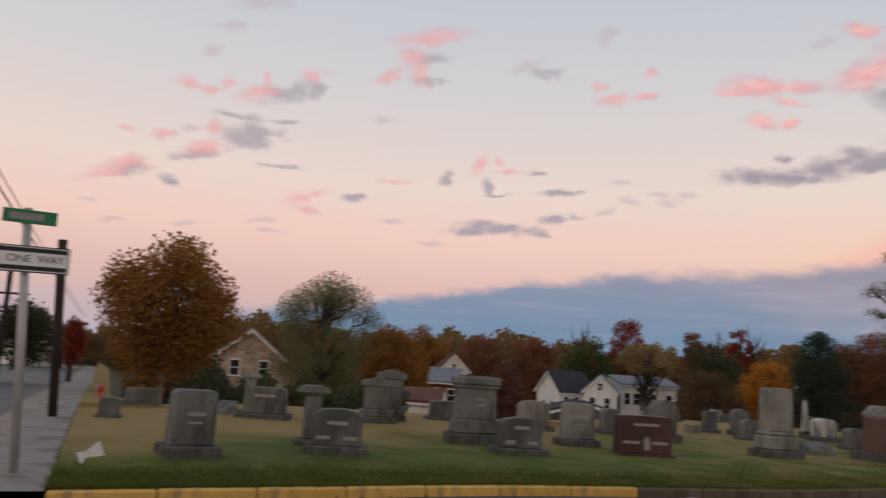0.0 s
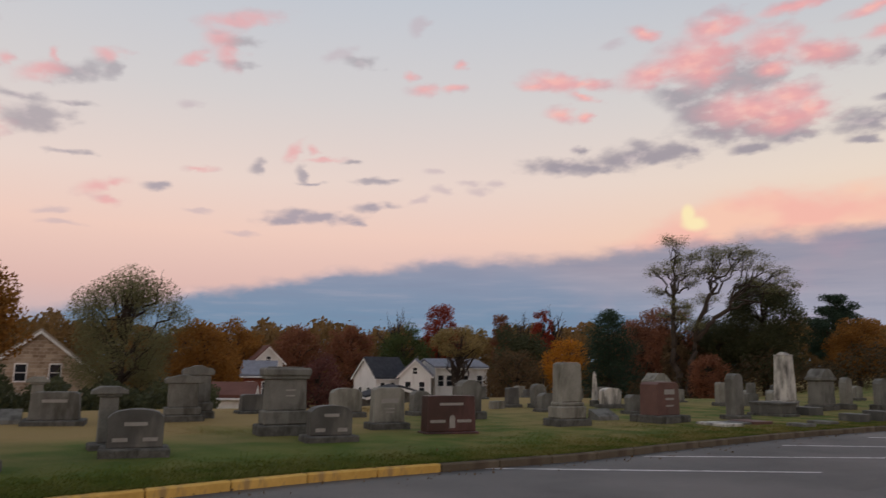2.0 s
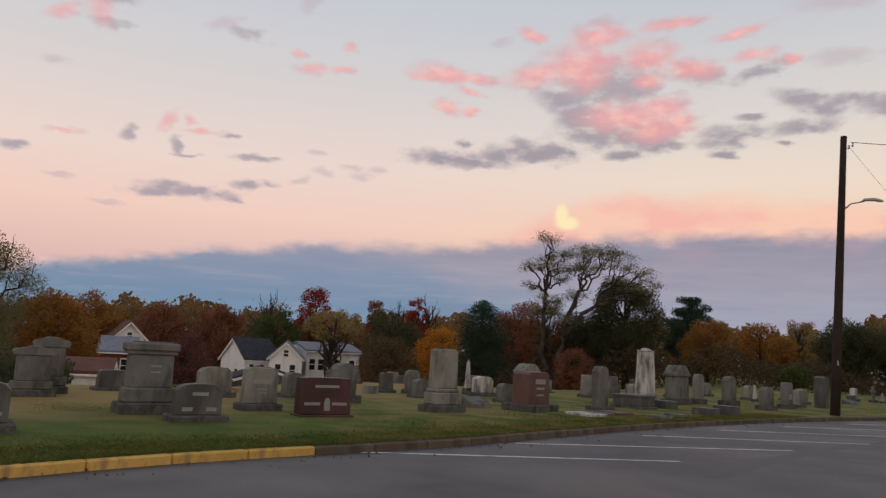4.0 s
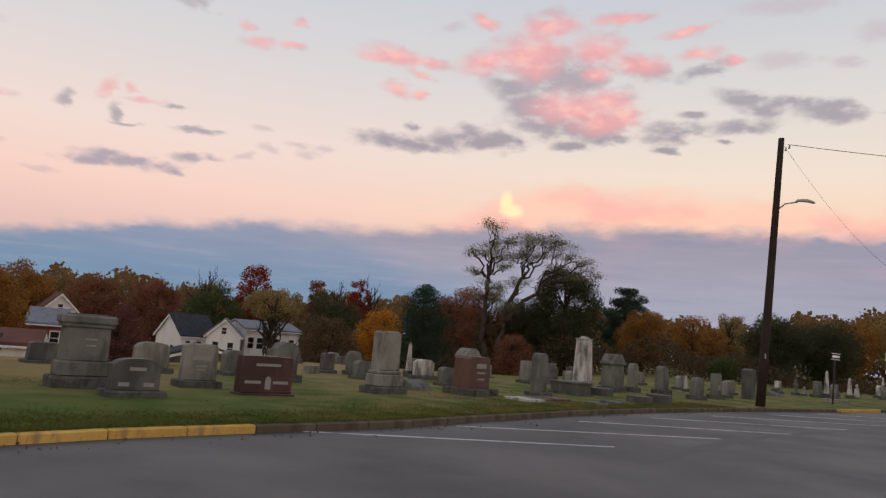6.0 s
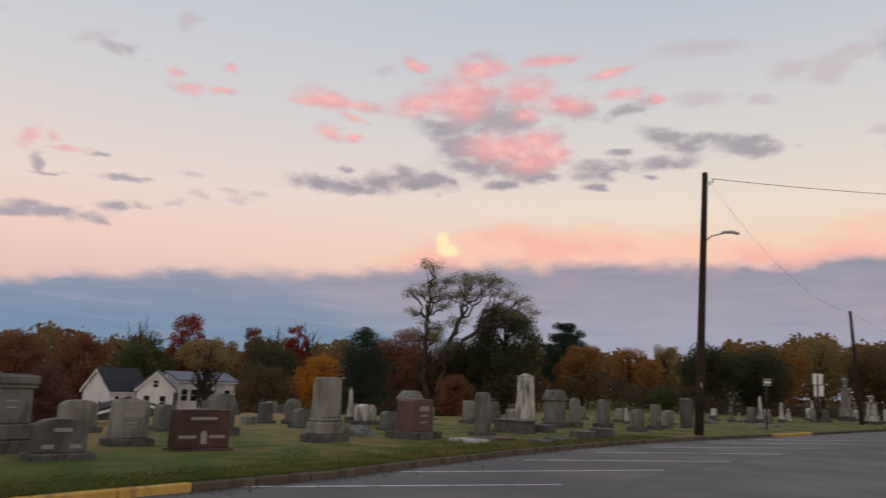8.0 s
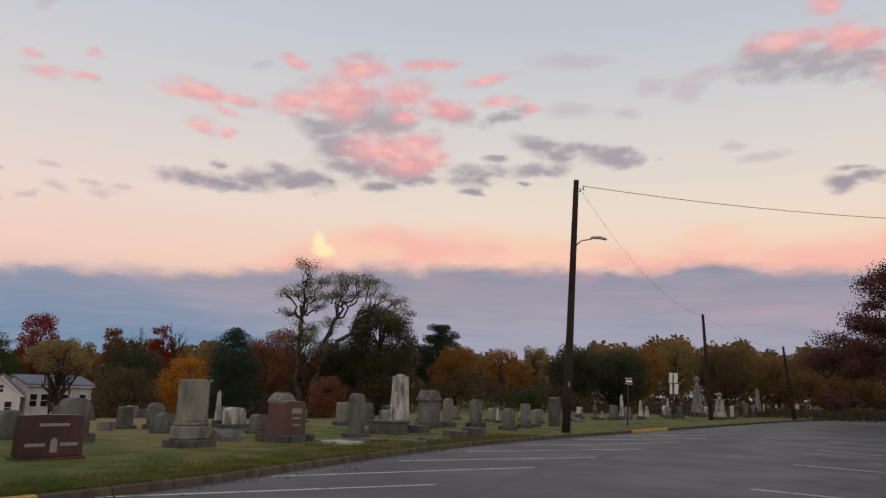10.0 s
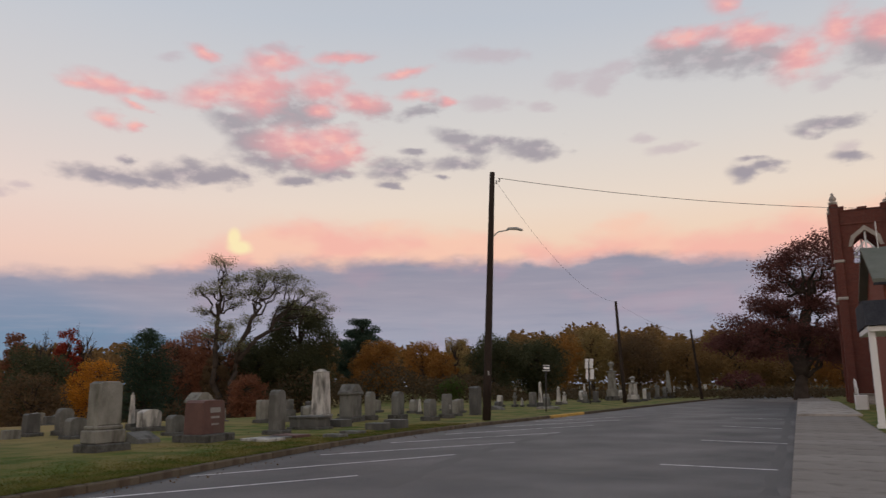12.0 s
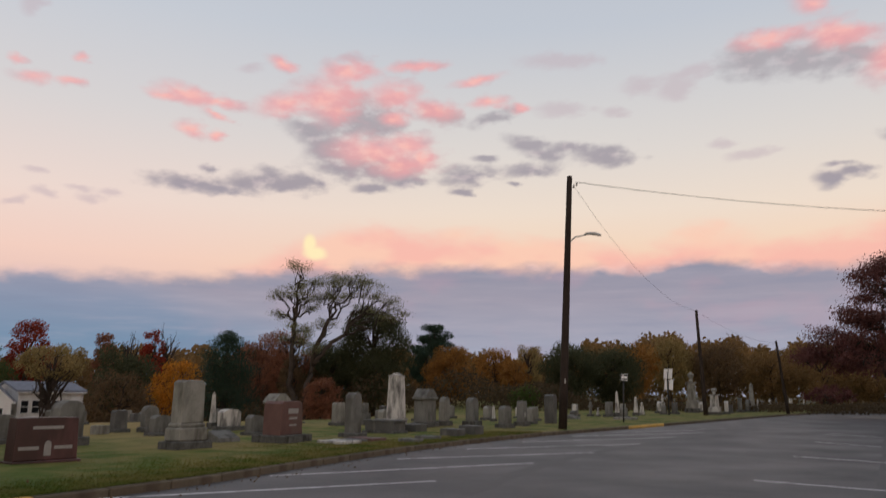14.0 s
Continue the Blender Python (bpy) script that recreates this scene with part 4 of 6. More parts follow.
tree("autumn_maple", -12.2, 31.8, 7.5, 6.6, "orange", "round", 4.0, 0.16, 0.2, 1, "broad autumn maple with dense orange-brown crown", "bark_pale")
tree("feathery_tree", -10.2, 61.2, 15.2, 9.4, "olive", "wispy", 1.5, 0.16, 0.12, 2, "loose grey-green tree with feathery upright branches")
tree("autumn_tree", -4.6, 65.9, 11.0, 6.9, "orange", "round", 3.0, 0.28, 0.1, 3, "low rounded tree with orange-brown leaves")
tree("autumn_tree", -2.4, 100.0, 13.2, 7.0, "orange", "round", 3, 0.36, 0.1, 4, "rounded tree with orange leaves")
tree("brown_tree", 5.8, 111.8, 13.5, 8.6, "rust", "round", 2.6, 0.4, 0.1, 5, "rust-brown autumn tree behind the houses")
tree("brown_tree", 12.7, 107.2, 13.4, 7.9, "rust", "round", 2.6, 0.4, 0.1, 6, "rust-brown autumn tree behind the houses")
tree("maroon_shrub", 4.7, 61.5, 8.7, 4.4, "maroon", "round", 2.0, 0.25, 0.05, 7, "dark red-brown bare-looking shrub tree")
tree("green_tree", 23.5, 122.8, 14.0, 9.2, "green", "round", 2.6, 0.4, 0.1, 8, "dull green tree among autumn trees")
tree("red_tree", 30.5, 126.4, 18.1, 6.6, "red", "round", 2.4, 0.4, 0.25, 9, "tall tree with dark red leaves")
tree("bare_tree", 22.7, 126.0, 17.5, 8.7, "brown", "wispy", 0.04, 0.4, 0.2, 10, "leafless grey tree with a few red leaves")
tree("tan_tree", 22.2, 83.1, 12.0, 8.4, "tan", "wispy", 1.9, 0.28, 0.64, 11, "rounded tree with thin tan and olive leaves")
tree("dark_tree", 39.3, 111.3, 13.4, 9.9, "darkgreen", "round", 2.8, 0.4, 0.1, 12, "dark green broad tree")
tree("red_tree", 39.9, 121.6, 17.1, 4.0, "rust", "round", 2.4, 0.4, 0.25, 13, "slim tree with red-brown leaves")
tree("red_tree", 47.1, 121.1, 16.7, 4.5, "red", "round", 2.4, 0.4, 0.25, 14, "tall tree with red leaves")
tree("bare_tree", 50.0, 122.1, 17.6, 5.6, "brown", "wispy", 0.04, 0.4, 0.2, 15, "leafless grey tree on the skyline")
tree("bare_tree", 44.6, 124.2, 17.4, 5.6, "brown", "wispy", 0.04, 0.4, 0.2, 16, "leafless grey tree on the skyline")
tree("golden_tree", 32.9, 77.3, 9.9, 5.6, "gold", "round", 2.6, 0.26, 0.2, 17, "bright golden-orange maple")
tree("brown_tree", 26.4, 75.5, 9.1, 7.0, "brown", "round", 2.2, 0.3, 0.05, 18, "brown shrubby thicket tree")
tree("pine_tree", 34.4, 69.7, 11.0, 9.1, "pine", "cone", 3.4, 0.21, 0.05, 19, "dark blue-green pine tree")
tree("brown_tree", 44.4, 80.6, 12.2, 8.4, "rust", "wispy", 1.6, 0.26, 0.1, 20, "brownish autumn tree behind the bare tree")
tree("dark_evergreen", 44.9, 59.7, 11.9, 7.8, "darkgreen", "round", 3.4, 0.21, 0.03, 21, "large dark evergreen tree")
tree("dark_evergreen", 42.8, 63.7, 8.9, 7.3, "darkgreen", "round", 3.2, 0.21, 0.03, 51, "broad dark evergreen beside the leaning tree")
tree("brown_tree", 43.2, 79.5, 10.6, 7.0, "rust", "wispy", 2.2, 0.3, 0.1, 52, "thin red-brown tree behind the bare tree")
tree("orange_shrub", 36.5, 55.8, 4.5, 3.8, "rust", "round", 2.4, 0.2, 0.02, 22, "low rust-brown shrub tree")
tree("pine_tree", 58.0, 65.7, 10.3, 6.9, "pine", "layered", 3.4, 0.24, 0.05, 23, "dark pine tree with layered boughs")
tree("round_tree", 54.0, 58.6, 6.9, 5.7, "orange", "round", 3.2, 0.21, 0.05, 24, "rounded brown and orange beech tree")
tree("autumn_tree", 75.7, 72.7, 8.5, 6.2, "orange", "round", 2.6, 0.34, 0.1, 25, "orange and brown autumn tree")
tree("autumn_tree", 68.0, 62.0, 5.8, 4.0, "orange", "round", 2.6, 0.3, 0.1, 26, "slim orange autumn tree")
tree("tan_tree", 84.1, 74.0, 9.4, 5.1, "tan", "wispy", 1.4, 0.34, 0.1, 27, "thin tan autumn tree")
tree("dark_evergreen", 62.4, 49.5, 7.5, 6.2, "darkgreen", "round", 3.4, 0.22, 0.02, 28, "broad dark evergreen")
tree("dark_evergreen", 68.3, 48.2, 7.1, 7.3, "darkgreen", "round", 3.4, 0.22, 0.02, 29, "broad dark evergreen")
tree("autumn_tree", 98.1, 65.6, 9.6, 8.7, "orange", "round", 2.6, 0.36, 0.1, 30, "orange-brown autumn tree")
tree("tan_tree", 107.0, 64.6, 11.6, 7.9, "tan", "round", 2.4, 0.36, 0.1, 31, "yellow-brown autumn tree")
tree("brown_tree", 110.6, 58.3, 10.0, 9.2, "brown", "round", 2.6, 0.36, 0.05, 32, "dull brown autumn tree")
tree("autumn_tree", 116.6, 52.9, 8.9, 10.3, "wood_far", "round", 2.6, 0.36, 0.05, 33, "brown and gold autumn tree")
tree("autumn_tree", 119.3, 46.3, 7.3, 9.8, "wood_far", "round", 2.6, 0.36, 0.05, 34, "brown and gold autumn tree")
tree("autumn_tree", 123.6, 40.2, 6.1, 11.4, "wood_far", "round", 2.6, 0.36, 0.05, 35, "brown and gold autumn tree")
tree("autumn_tree", 125.9, 32.5, 7.0, 11.4, "orange", "round", 2.6, 0.36, 0.05, 36, "gold autumn tree beyond the church")
tree("autumn_tree", 61.0, 11.3, 4.3, 4.8, "orange", "round", 2.6, 0.26, 0.05, 37, "gold-green tree beside the church yard")
tree("dark_tree", -23.6, 41.8, 5.1, 3.4, "darkgreen", "round", 2.8, 0.22, 0.1, 38, "dark tree beside the side street")
tree("dark_tree", -24.1, 36.8, 5.2, 3.4, "darkgreen", "round", 2.8, 0.22, 0.1, 39, "dark tree beside the side street")
tree("red_tree", -23.2, 46.6, 4.6, 1.5, "red", "round", 2.4, 0.22, 0.2, 40, "small red tree down the side street")
tree("dark_tree", -40.6, 80.3, 4.8, 9.0, "brown", "round", 2.6, 0.3, 0.05, 41, "dark wood at the end of the side street")
tree("dark_tree", -14.9, 45.6, 5.5, 3.9, "darkgreen", "round", 2.6, 0.22, 0.02, 42, "dark shrubs under the maple")
# the tall open pair before the evergreens, and the old maple by the church
tree("brown_tree", 38.8, 65.0, 10.5, 5.7, "rust", "wispy", 1.7, 0.24, 0.1, 80, "thin rust-brown tree among the bare limbs")
tree("brown_shrub", 37.1, 62.0, 8.0, 3.1, "brown", "round", 2.4, 0.2, 0.03, 81, "dull brown shrub at the foot of the bare tree")
BARE_CROWN = [
    (0.1, -1.2, 14.8, 1.26, 3), (-1.8, 0.8, 12.5, 1.02, 3), (1.3, -0.0, 13.6, 1.1, 3), (1.3, 0.5, 11.3, 1.24, 3), (-0.7, -1.3, 12.3, 0.93, 3), (-0.0, 1.1, 13.4, 1.09, 3),
    (-1.6, 0.8, 10.5, 0.92, 3), (0.8, -0.2, 12.3, 1.21, 3), (-0.1, -0.9, 9.2, 1.3, 2), (-0.8, 1.3, 8.5, 0.93, 2), (0.4, -1.5, 8.0, 1.14, 2),
]
limbed_tree("open_crowned_tree", 36.6, 60.5, "olive", 0.10, 10500, 0.4, ((-0.4, 0.0, 5.7), (-0.3, 0.0, 8.3), (-0.3, 0.0, 10.2)), BARE_CROWN, 0.3, 5, "tall bare tree with winding limbs and thin leaf tufts")
LEANING_CROWN = [
    (3.5, 1.5, 13.9, 1.36, 2), (4.8, -1.4, 13.6, 1.0, 2), (3.0, 1.1, 12.2, 1.27, 2), (5.8, 0.5, 11.1, 1.09, 3), (6.9, 0.3, 12.3, 1.21, 3), (8.1, 0.3, 11.9, 1.03, 3),
    (8.6, -0.2, 10.8, 1.13, 3), (4.6, 0.7, 12.4, 1.38, 2), (2.1, 1.4, 9.7, 1.19, 1), (1.6, -0.2, 12.1, 1.07, 2), (5.7, -1.5, 13.4, 0.97, 3), (7.3, -0.1, 10.3, 1.09, 3),
    (2.6, -0.4, 13.3, 1.33, 2), (0.8, 0.1, 7.2, 1.2, 1),
]
limbed_tree("open_crowned_tree", 36.8, 59.8, "olive", 0.10, 14500, 0.34, ((0.9, 0.0, 6.0), (2.4, 0.0, 10.3), (3.8, 0.0, 8.9)), LEANING_CROWN, 0.32, 6, "tall leaning tree with winding bare limbs and olive leaf tufts")
MAPLE_TOP = [
    (2.4, -1.8, 13.1, 1.73, 3), (0.8, -0.9, 12.2, 1.77, 3), (-1.0, 0.9, 12.4, 1.44, 3), (3.1, -3.5, 11.4, 1.91, 3), (-1.2, -1.8, 10.9, 1.54, 3), (1.6, 3.5, 10.6, 1.69, 3),
    (-0.6, 2.4, 9.7, 1.69, 3), (3.2, 0.9, 9.7, 1.49, 3), (-2.0, 0.9, 8.1, 1.93, 2), (0.5, 0.2, 8.4, 1.85, 2), (2.7, 1.1, 7.8, 1.44, 2), (-4.4, 1.8, 6.5, 1.76, 4),
    (-2.7, -1.3, 6.2, 1.42, 4),
]
MAPLE_SKIRT = [
    (-5.7, 2.6, 5.1, 1.69, 4), (-6.6, 1.5, 4.6, 1.94, 4), (-1.1, 1.5, 6.2, 1.96, 1), (1.2, -0.7, 5.6, 1.89, 1), (3.1, -0.4, 5.3, 1.97, 1), (-4.2, 2.6, 4.0, 1.46, 4),
    (-2.1, -2.6, 4.2, 1.53, 4), (-0.3, 3.3, 3.9, 1.67, 1), (1.7, 0.9, 3.7, 1.58, 1), (3.4, 0.0, 3.4, 1.64, 1), (4.4, -1.1, 4.3, 1.76, 1), (4.8, 0.7, 6.3, 1.95, 1),
    (-3.3, 1.3, 5.0, 1.97, 4), (-1.2, 2.4, 7.7, 2.01, 2),
]
limbed_tree("old_maple", 70.8, 21.8, "maroon", 0.18, 52000, 0.72, ((0.3, 0.0, 2.4), (0.9, 0.0, 5.9), (1.4, 0.0, 8.6), (-0.9, 0.0, 5.4)), MAPLE_TOP + MAPLE_SKIRT, 0.52, 7, "old dark-red maple with broad spreading crown")
tree("maroon_tree", 88.4, 33.7, 3.0, 6.3, "maroon", "layered", 2.6, 0.26, 0.3, 79, "low dark-red tree beyond the old maple")
tree("round_bush", 51.4, 45.8, 2.5, 2.9, "bush", "round", 3.4, 0.12, 0.0, 78, "clipped round green bush on the lawn")

rng = np.random.default_rng(5)
n = 120000
az = rng.uniform(-40, 100, n)
d = rng.uniform(135, 190, n)
tops = 1.6 + d * np.tan(np.radians(2.35 + 0.35 * np.sin(az * 0.35) + 0.35 * np.sin(az * 1.3 + 1) + 0.25 * np.sin(az * 3.1) + 0.45 * np.clip((az - 40) / 20, 0, 1) + 0.75 * np.clip((az - 47) / 6, 0, 1) * np.clip((78 - az) / 10, 0, 1) - 1.3 * np.clip((-14 - az) / 8, 0, 1)))
px, py = d * np.sin(np.radians(az)), d * np.cos(np.radians(az))
base = np.array([terrain(a, b) for a, b in zip(px, py)])
pz = base + (tops - base) * rng.random(n) ** 0.6
tagged(new("far_wood", leaf_cloud("far_wood", np.stack([px, py, pz], 1), 0.5, 1.0, LEAF["wood_far"], rng)), "brown and gold autumn wood in the distance", "wood", kind="stuff")
n = 80000
az = rng.uniform(-12, 82, n)
d = rng.uniform(66, 98, n) + 12 * np.clip((az - 50) / 20, 0, 1)
px, py = d * np.sin(np.radians(az)), d * np.cos(np.radians(az))
base = np.array([terrain(a, b) for a, b in zip(px, py)])
clear_view = (az > -2.5) & (az < 17.5)
hgt = np.where(clear_view, 1.0, 3.0 + 0.8 * np.sin(az * 0.9)) * (1 - 0.8 * np.clip((az - 48) / 6, 0, 1))
pz = base + hgt * rng.random(n) ** 0.7
tagged(new("undergrowth", leaf_cloud("undergrowth", np.stack([px, py, pz], 1), 0.2, 0.26, LEAF["thicket"], rng)), "dark brown thicket along the edge of the graveyard", "thicket", kind="stuff")

n = 15000
az = rng.uniform(-23, -3.2, n)
d = rng.uniform(34, 44, n)
px, py = d * np.sin(np.radians(az)), d * np.cos(np.radians(az))
base = np.array([terrain(a, b) for a, b in zip(px, py)])
top_z = 0.45 + 0.35 * np.sin(az * 1.7) + 0.2 * np.sin(az * 4.1)
pz = base + (top_z - base) * rng.random(n) ** 0.7
tagged(new("hedge", leaf_cloud("hedge", np.stack([px, py, pz], 1), 0.12, 0.24, LEAF["darkgreen"], rng)), "overgrown dark hedge behind the gravestones", "hedge", kind="stuff")

# ---------------------------------------------------------------- gravestones
FACE = 14.0


def bars(parent, rows, y, mat="letter"):
    """Cut inscriptions, as plain bars: centre, height, width, thickness."""
    for cx, cz, w, t in rows:
        bm = bmesh.new()
        box(bm, cx - w / 2, cx + w / 2, y - 0.006, y + 0.01, cz - t / 2, cz + t / 2)
        part("inscription", bm, M[mat], parent, "pale cut inscription")


def gravestone(x, y, w, h, style, mat, label, turn=None, thick=None, texts=()):
    seed = int(abs(x * 13.7 + y * 7.1) * 10) % 997
    rnd = random.Random(seed)
    if len(label.split()) < 4:
        label += " on the graveyard lawn"
    z = LAWN + terrain(x, y) + 0.02
    g = empty("gravestone", x, y, z, FACE + rnd.uniform(-3, 3) if turn is None else turn, label, "gravestone", "gravestones")
    t = thick or min(0.42, 0.22 + 0.12 * w)
    m = M[mat]
    base_mat = M["granite_red"] if mat == "granite_red" else M["granite_rock"]
    front = -t / 2

    def blk(name, ww, tt, z0, z1, mm=None, bevel=0.02, taper=0.0, rough=0.0):
        bm = bmesh.new()
        box(bm, -ww / 2, ww / 2, -tt / 2, tt / 2, z0, z1, bevel, taper, rough, seed)
        return part(name, bm, mm or (base_mat if name == "base" else m), g)

    def slab(name, outline, tt, mm=None):
        bm = bmesh.new()
        prism(bm, outline, -tt / 2, tt / 2, 0.015)
        return part(name, bm, mm or m, g)

    tab = None
    if style == "tier":
        blk("base", w, t * 2.5, -0.1, 0.17 * h, bevel=0.03, rough=0.02)
        blk("plinth", w * 0.84, t * 2.0, 0.17 * h, 0.37 * h, bevel=0.03, rough=0.01)
        tab = blk("die", w * 0.73, t * 1.5, 0.37 * h, 0.82 * h, bevel=0.02, taper=0.03)
        blk("cornice", w * 0.80, t * 1.75, 0.82 * h, 0.86 * h, bevel=0.015)
        blk("cap", w * 0.87, t * 1.95, 0.86 * h, 0.985 * h, bevel=0.04)
        blk("ridge", w * 0.6, t * 1.2, 0.985 * h, 1.0 * h, bevel=0.006)
        front = -t * 0.75
    elif style == "tablet":
        blk("base", w, t * 1.9, -0.1, 0.2 * h, base_mat, bevel=0.025, rough=0.012)
        tab = slab("tablet", [(-w * 0.40, 0.2 * h), (w * 0.40, 0.2 * h), (w * 0.375, 0.94 * h), (w * 0.30, h), (-w * 0.30, h), (-w * 0.375, 0.94 * h)], t)
    elif style == "bowed":
        blk("base", w, t * 1.9, -0.1, 0.22 * h, bevel=0.025, rough=0.012)
        tab = slab("tablet", arch_top(w * 0.80, 0.22 * h, h, 0.16 * h), t)
    elif style == "block":
        blk("base", w, t * 1.7, -0.1, 0.09 * h, base_mat, bevel=0.015)
        tab = slab("tablet", [(-w * 0.47, 0.09 * h), (w * 0.47, 0.09 * h), (w * 0.45, h * 0.99), (w * 0.2, h), (-w * 0.2, h), (-w * 0.45, h * 0.99)], t * 1.1)
        front = -t * 0.55
    elif style == "plain":
        tab = slab("tablet", arch_top(w * 0.95, -0.1, h, 0.05 * h, 6), t)
    elif style == "stepped":
        blk("base", w, t * 2.6, -0.1, 0.13 * h, bevel=0.03, rough=0.02)
        blk("plinth", w * 0.80, t * 2.0, 0.13 * h, 0.32 * h, bevel=0.03, rough=0.01)
        blk("moulding", w * 0.72, t * 1.75, 0.32 * h, 0.38 * h, bevel=0.03)
        bm = bmesh.new()
        prism(bm, [(-w * 0.33, 0.38 * h), (w * 0.33, 0.38 * h), (w * 0.31, 0.965 * h), (w * 0.2, h), (-w * 0.2, h), (-w * 0.31, 0.965 * h)], -t * 0.7, t * 0.7, 0.025)
        tab = part("shaft", bm, m, g)
        front = -t * 0.7
    elif style == "capped":
        blk("base", w, t * 2.4, -0.1, 0.16 * h, bevel=0.03, rough=0.015)
        tab = blk("die", w * 0.78, t * 1.8, 0.16 * h, 0.72 * h, bevel=0.02, taper=0.04)
        blk("cornice", w * 0.92, t * 2.1, 0.72 * h, 0.80 * h, bevel=0.03)
        slab("pediment", [(-w * 0.46, 0.80 * h), (w * 0.46, 0.80 * h), (w * 0.27, 0.93 * h), (w * 0.15, h), (-w * 0.15, h), (-w * 0.27, 0.93 * h)], t * 1.8)
        front = -t * 0.9
    elif style == "scroll":
        blk("base", w, t * 2.2, -0.1, 0.16 * h, bevel=0.03, rough=0.015)
        blk("plinth", w * 0.86, t * 1.8, 0.16 * h, 0.32 * h, bevel=0.025)
        tab = blk("die", w * 0.70, t * 1.4, 0.32 * h, 0.82 * h, bevel=0.02)
        slab("scroll_cap", [(-w * 0.44, 0.82 * h), (w * 0.44, 0.82 * h), (w * 0.46, 0.9 * h), (w * 0.38, 0.95 * h), (w * 0.2, 0.96 * h), (w * 0.1, h), (-w * 0.1, h), (-w * 0.2, 0.96 * h), (-w * 0.38, 0.95 * h), (-w * 0.46, 0.9 * h)], t * 1.6)
        front = -t * 0.7
    elif style == "pillar":
        blk("base", w, w * 0.9, -0.1, 0.14 * h, bevel=0.03, rough=0.02)
        tab = blk("shaft", w * 0.52, w * 0.48, 0.14 * h, 0.84 * h, bevel=0.02, taper=0.05)
        blk("neck", w * 0.66, w * 0.6, 0.84 * h, 0.88 * h, bevel=0.02)
        slab("cap", [(-w * 0.5, 0.88 * h), (w * 0.5, 0.88 * h), (w * 0.48, 0.94 * h), (w * 0.25, h), (-w * 0.25, h), (-w * 0.48, 0.94 * h)], w * 0.7)
    elif style == "column":
        blk("base", w, w * 0.95, -0.1, 0.12 * h, bevel=0.03, rough=0.01)
        tab = slab("shaft", arch_top(w * 0.62, 0.12 * h, h, 0.12 * h), w * 0.5)
        front = -w * 0.25
    elif style == "obelisk":
        blk("base", w, w * 0.9, -0.1, 0.09 * h, bevel=0.03, rough=0.01)
        blk("plinth", w * 0.9, w * 0.84, 0.09 * h, 0.2 * h, bevel=0.02)
        blk("moulding", w * 0.96, w * 0.9, 0.2 * h, 0.23 * h, bevel=0.015)
        blk("shaft", w * 0.8, w * 0.74, 0.23 * h, 0.94 * h, bevel=0.02, taper=0.2)
        blk("collar", w * 0.7, w * 0.64, 0.94 * h, 0.96 * h, bevel=0.012)
        blk("finial", w * 0.5, w * 0.44, 0.96 * h, 1.0 * h, bevel=0.01, taper=0.5)
    elif style == "spire":
        blk("base", w, w, -0.1, 0.2 * h, bevel=0.02)
        blk("shaft", w * 0.6, w * 0.6, 0.2 * h, 0.92 * h, bevel=0.012, taper=0.45)
        blk("finial", w * 0.36, w * 0.36, 0.92 * h, h, bevel=0.01, taper=0.8)
    elif style == "urn":
        blk("base", w, w, -0.1, 0.12 * h, bevel=0.03)
        blk("plinth", w * 0.8, w * 0.8, 0.12 * h, 0.3 * h, bevel=0.03)
        blk("shaft", w * 0.58, w * 0.58, 0.3 * h, 0.72 * h, bevel=0.02, taper=0.12)
        blk("cornice", w * 0.7, w * 0.7, 0.72 * h, 0.76 * h, bevel=0.02)
        bm = bmesh.new()
        prof = [(0.10, 0.0), (0.16, 0.03), (0.08, 0.07), (0.20, 0.13), (0.24, 0.19), (0.12, 0.22), (0.05, 0.24)]
        prev = None
        for rr, zz in prof:
            ring = [bm.verts.new((rr * w * math.cos(a * math.pi / 5), rr * w * math.sin(a * math.pi / 5), 0.76 * h + zz * h)) for a in range(10)]
            if prev:
                for k in range(10):
                    bm.faces.new((prev[k], prev[(k + 1) % 10], ring[(k + 1) % 10], ring[k]))
            prev = ring
        bm.faces.new(prev)
        part("urn", bm, m, g)
    elif style == "cross":
        blk("base", w, w * 0.7, -0.1, 0.18 * h, bevel=0.02)
        slab("cross", [(-0.07 * h, 0.18 * h), (0.07 * h, 0.18 * h), (0.06 * h, 0.62 * h), (0.25 * h, 0.62 * h), (0.25 * h, 0.75 * h), (0.06 * h, 0.75 * h), (0.06 * h, h), (-0.06 * h, h), (-0.06 * h, 0.75 * h), (-0.25 * h, 0.75 * h), (-0.25 * h, 0.62 * h), (-0.06 * h, 0.62 * h)], 0.16)
    elif style == "ledger":
        blk("ledger", w, w * 1.3, -0.1, h, bevel=0.015)
    elif style == "slant":
        bm = bmesh.new()
        vs = [(-w / 2, -0.35, 0), (w / 2, -0.35, 0), (w / 2, 0.25, 0), (-w / 2, 0.25, 0), (-w / 2, -0.3, 0.15), (w / 2, -0.3, 0.15), (w / 2, 0.2, h), (-w / 2, 0.2, h)]
        b = [bm.verts.new(v) for v in vs]
        for q in ((3, 2, 1, 0), (0, 1, 5, 4), (4, 5, 6, 7), (2, 3, 7, 6), (1, 2, 6, 5), (0, 4, 7, 3)):
            bm.faces.new([b[i] for i in q])
        part("marker", bm, m, g)
    elif style == "vault":
        blk("base", w * 1.1, 1.4, -0.1, 0.12, bevel=0.02)
        blk("chest", w, 1.2, 0.12, h * 0.84, bevel=0.015)
        blk("lid", w * 1.06, 1.28, h * 0.84, h, bevel=0.015)
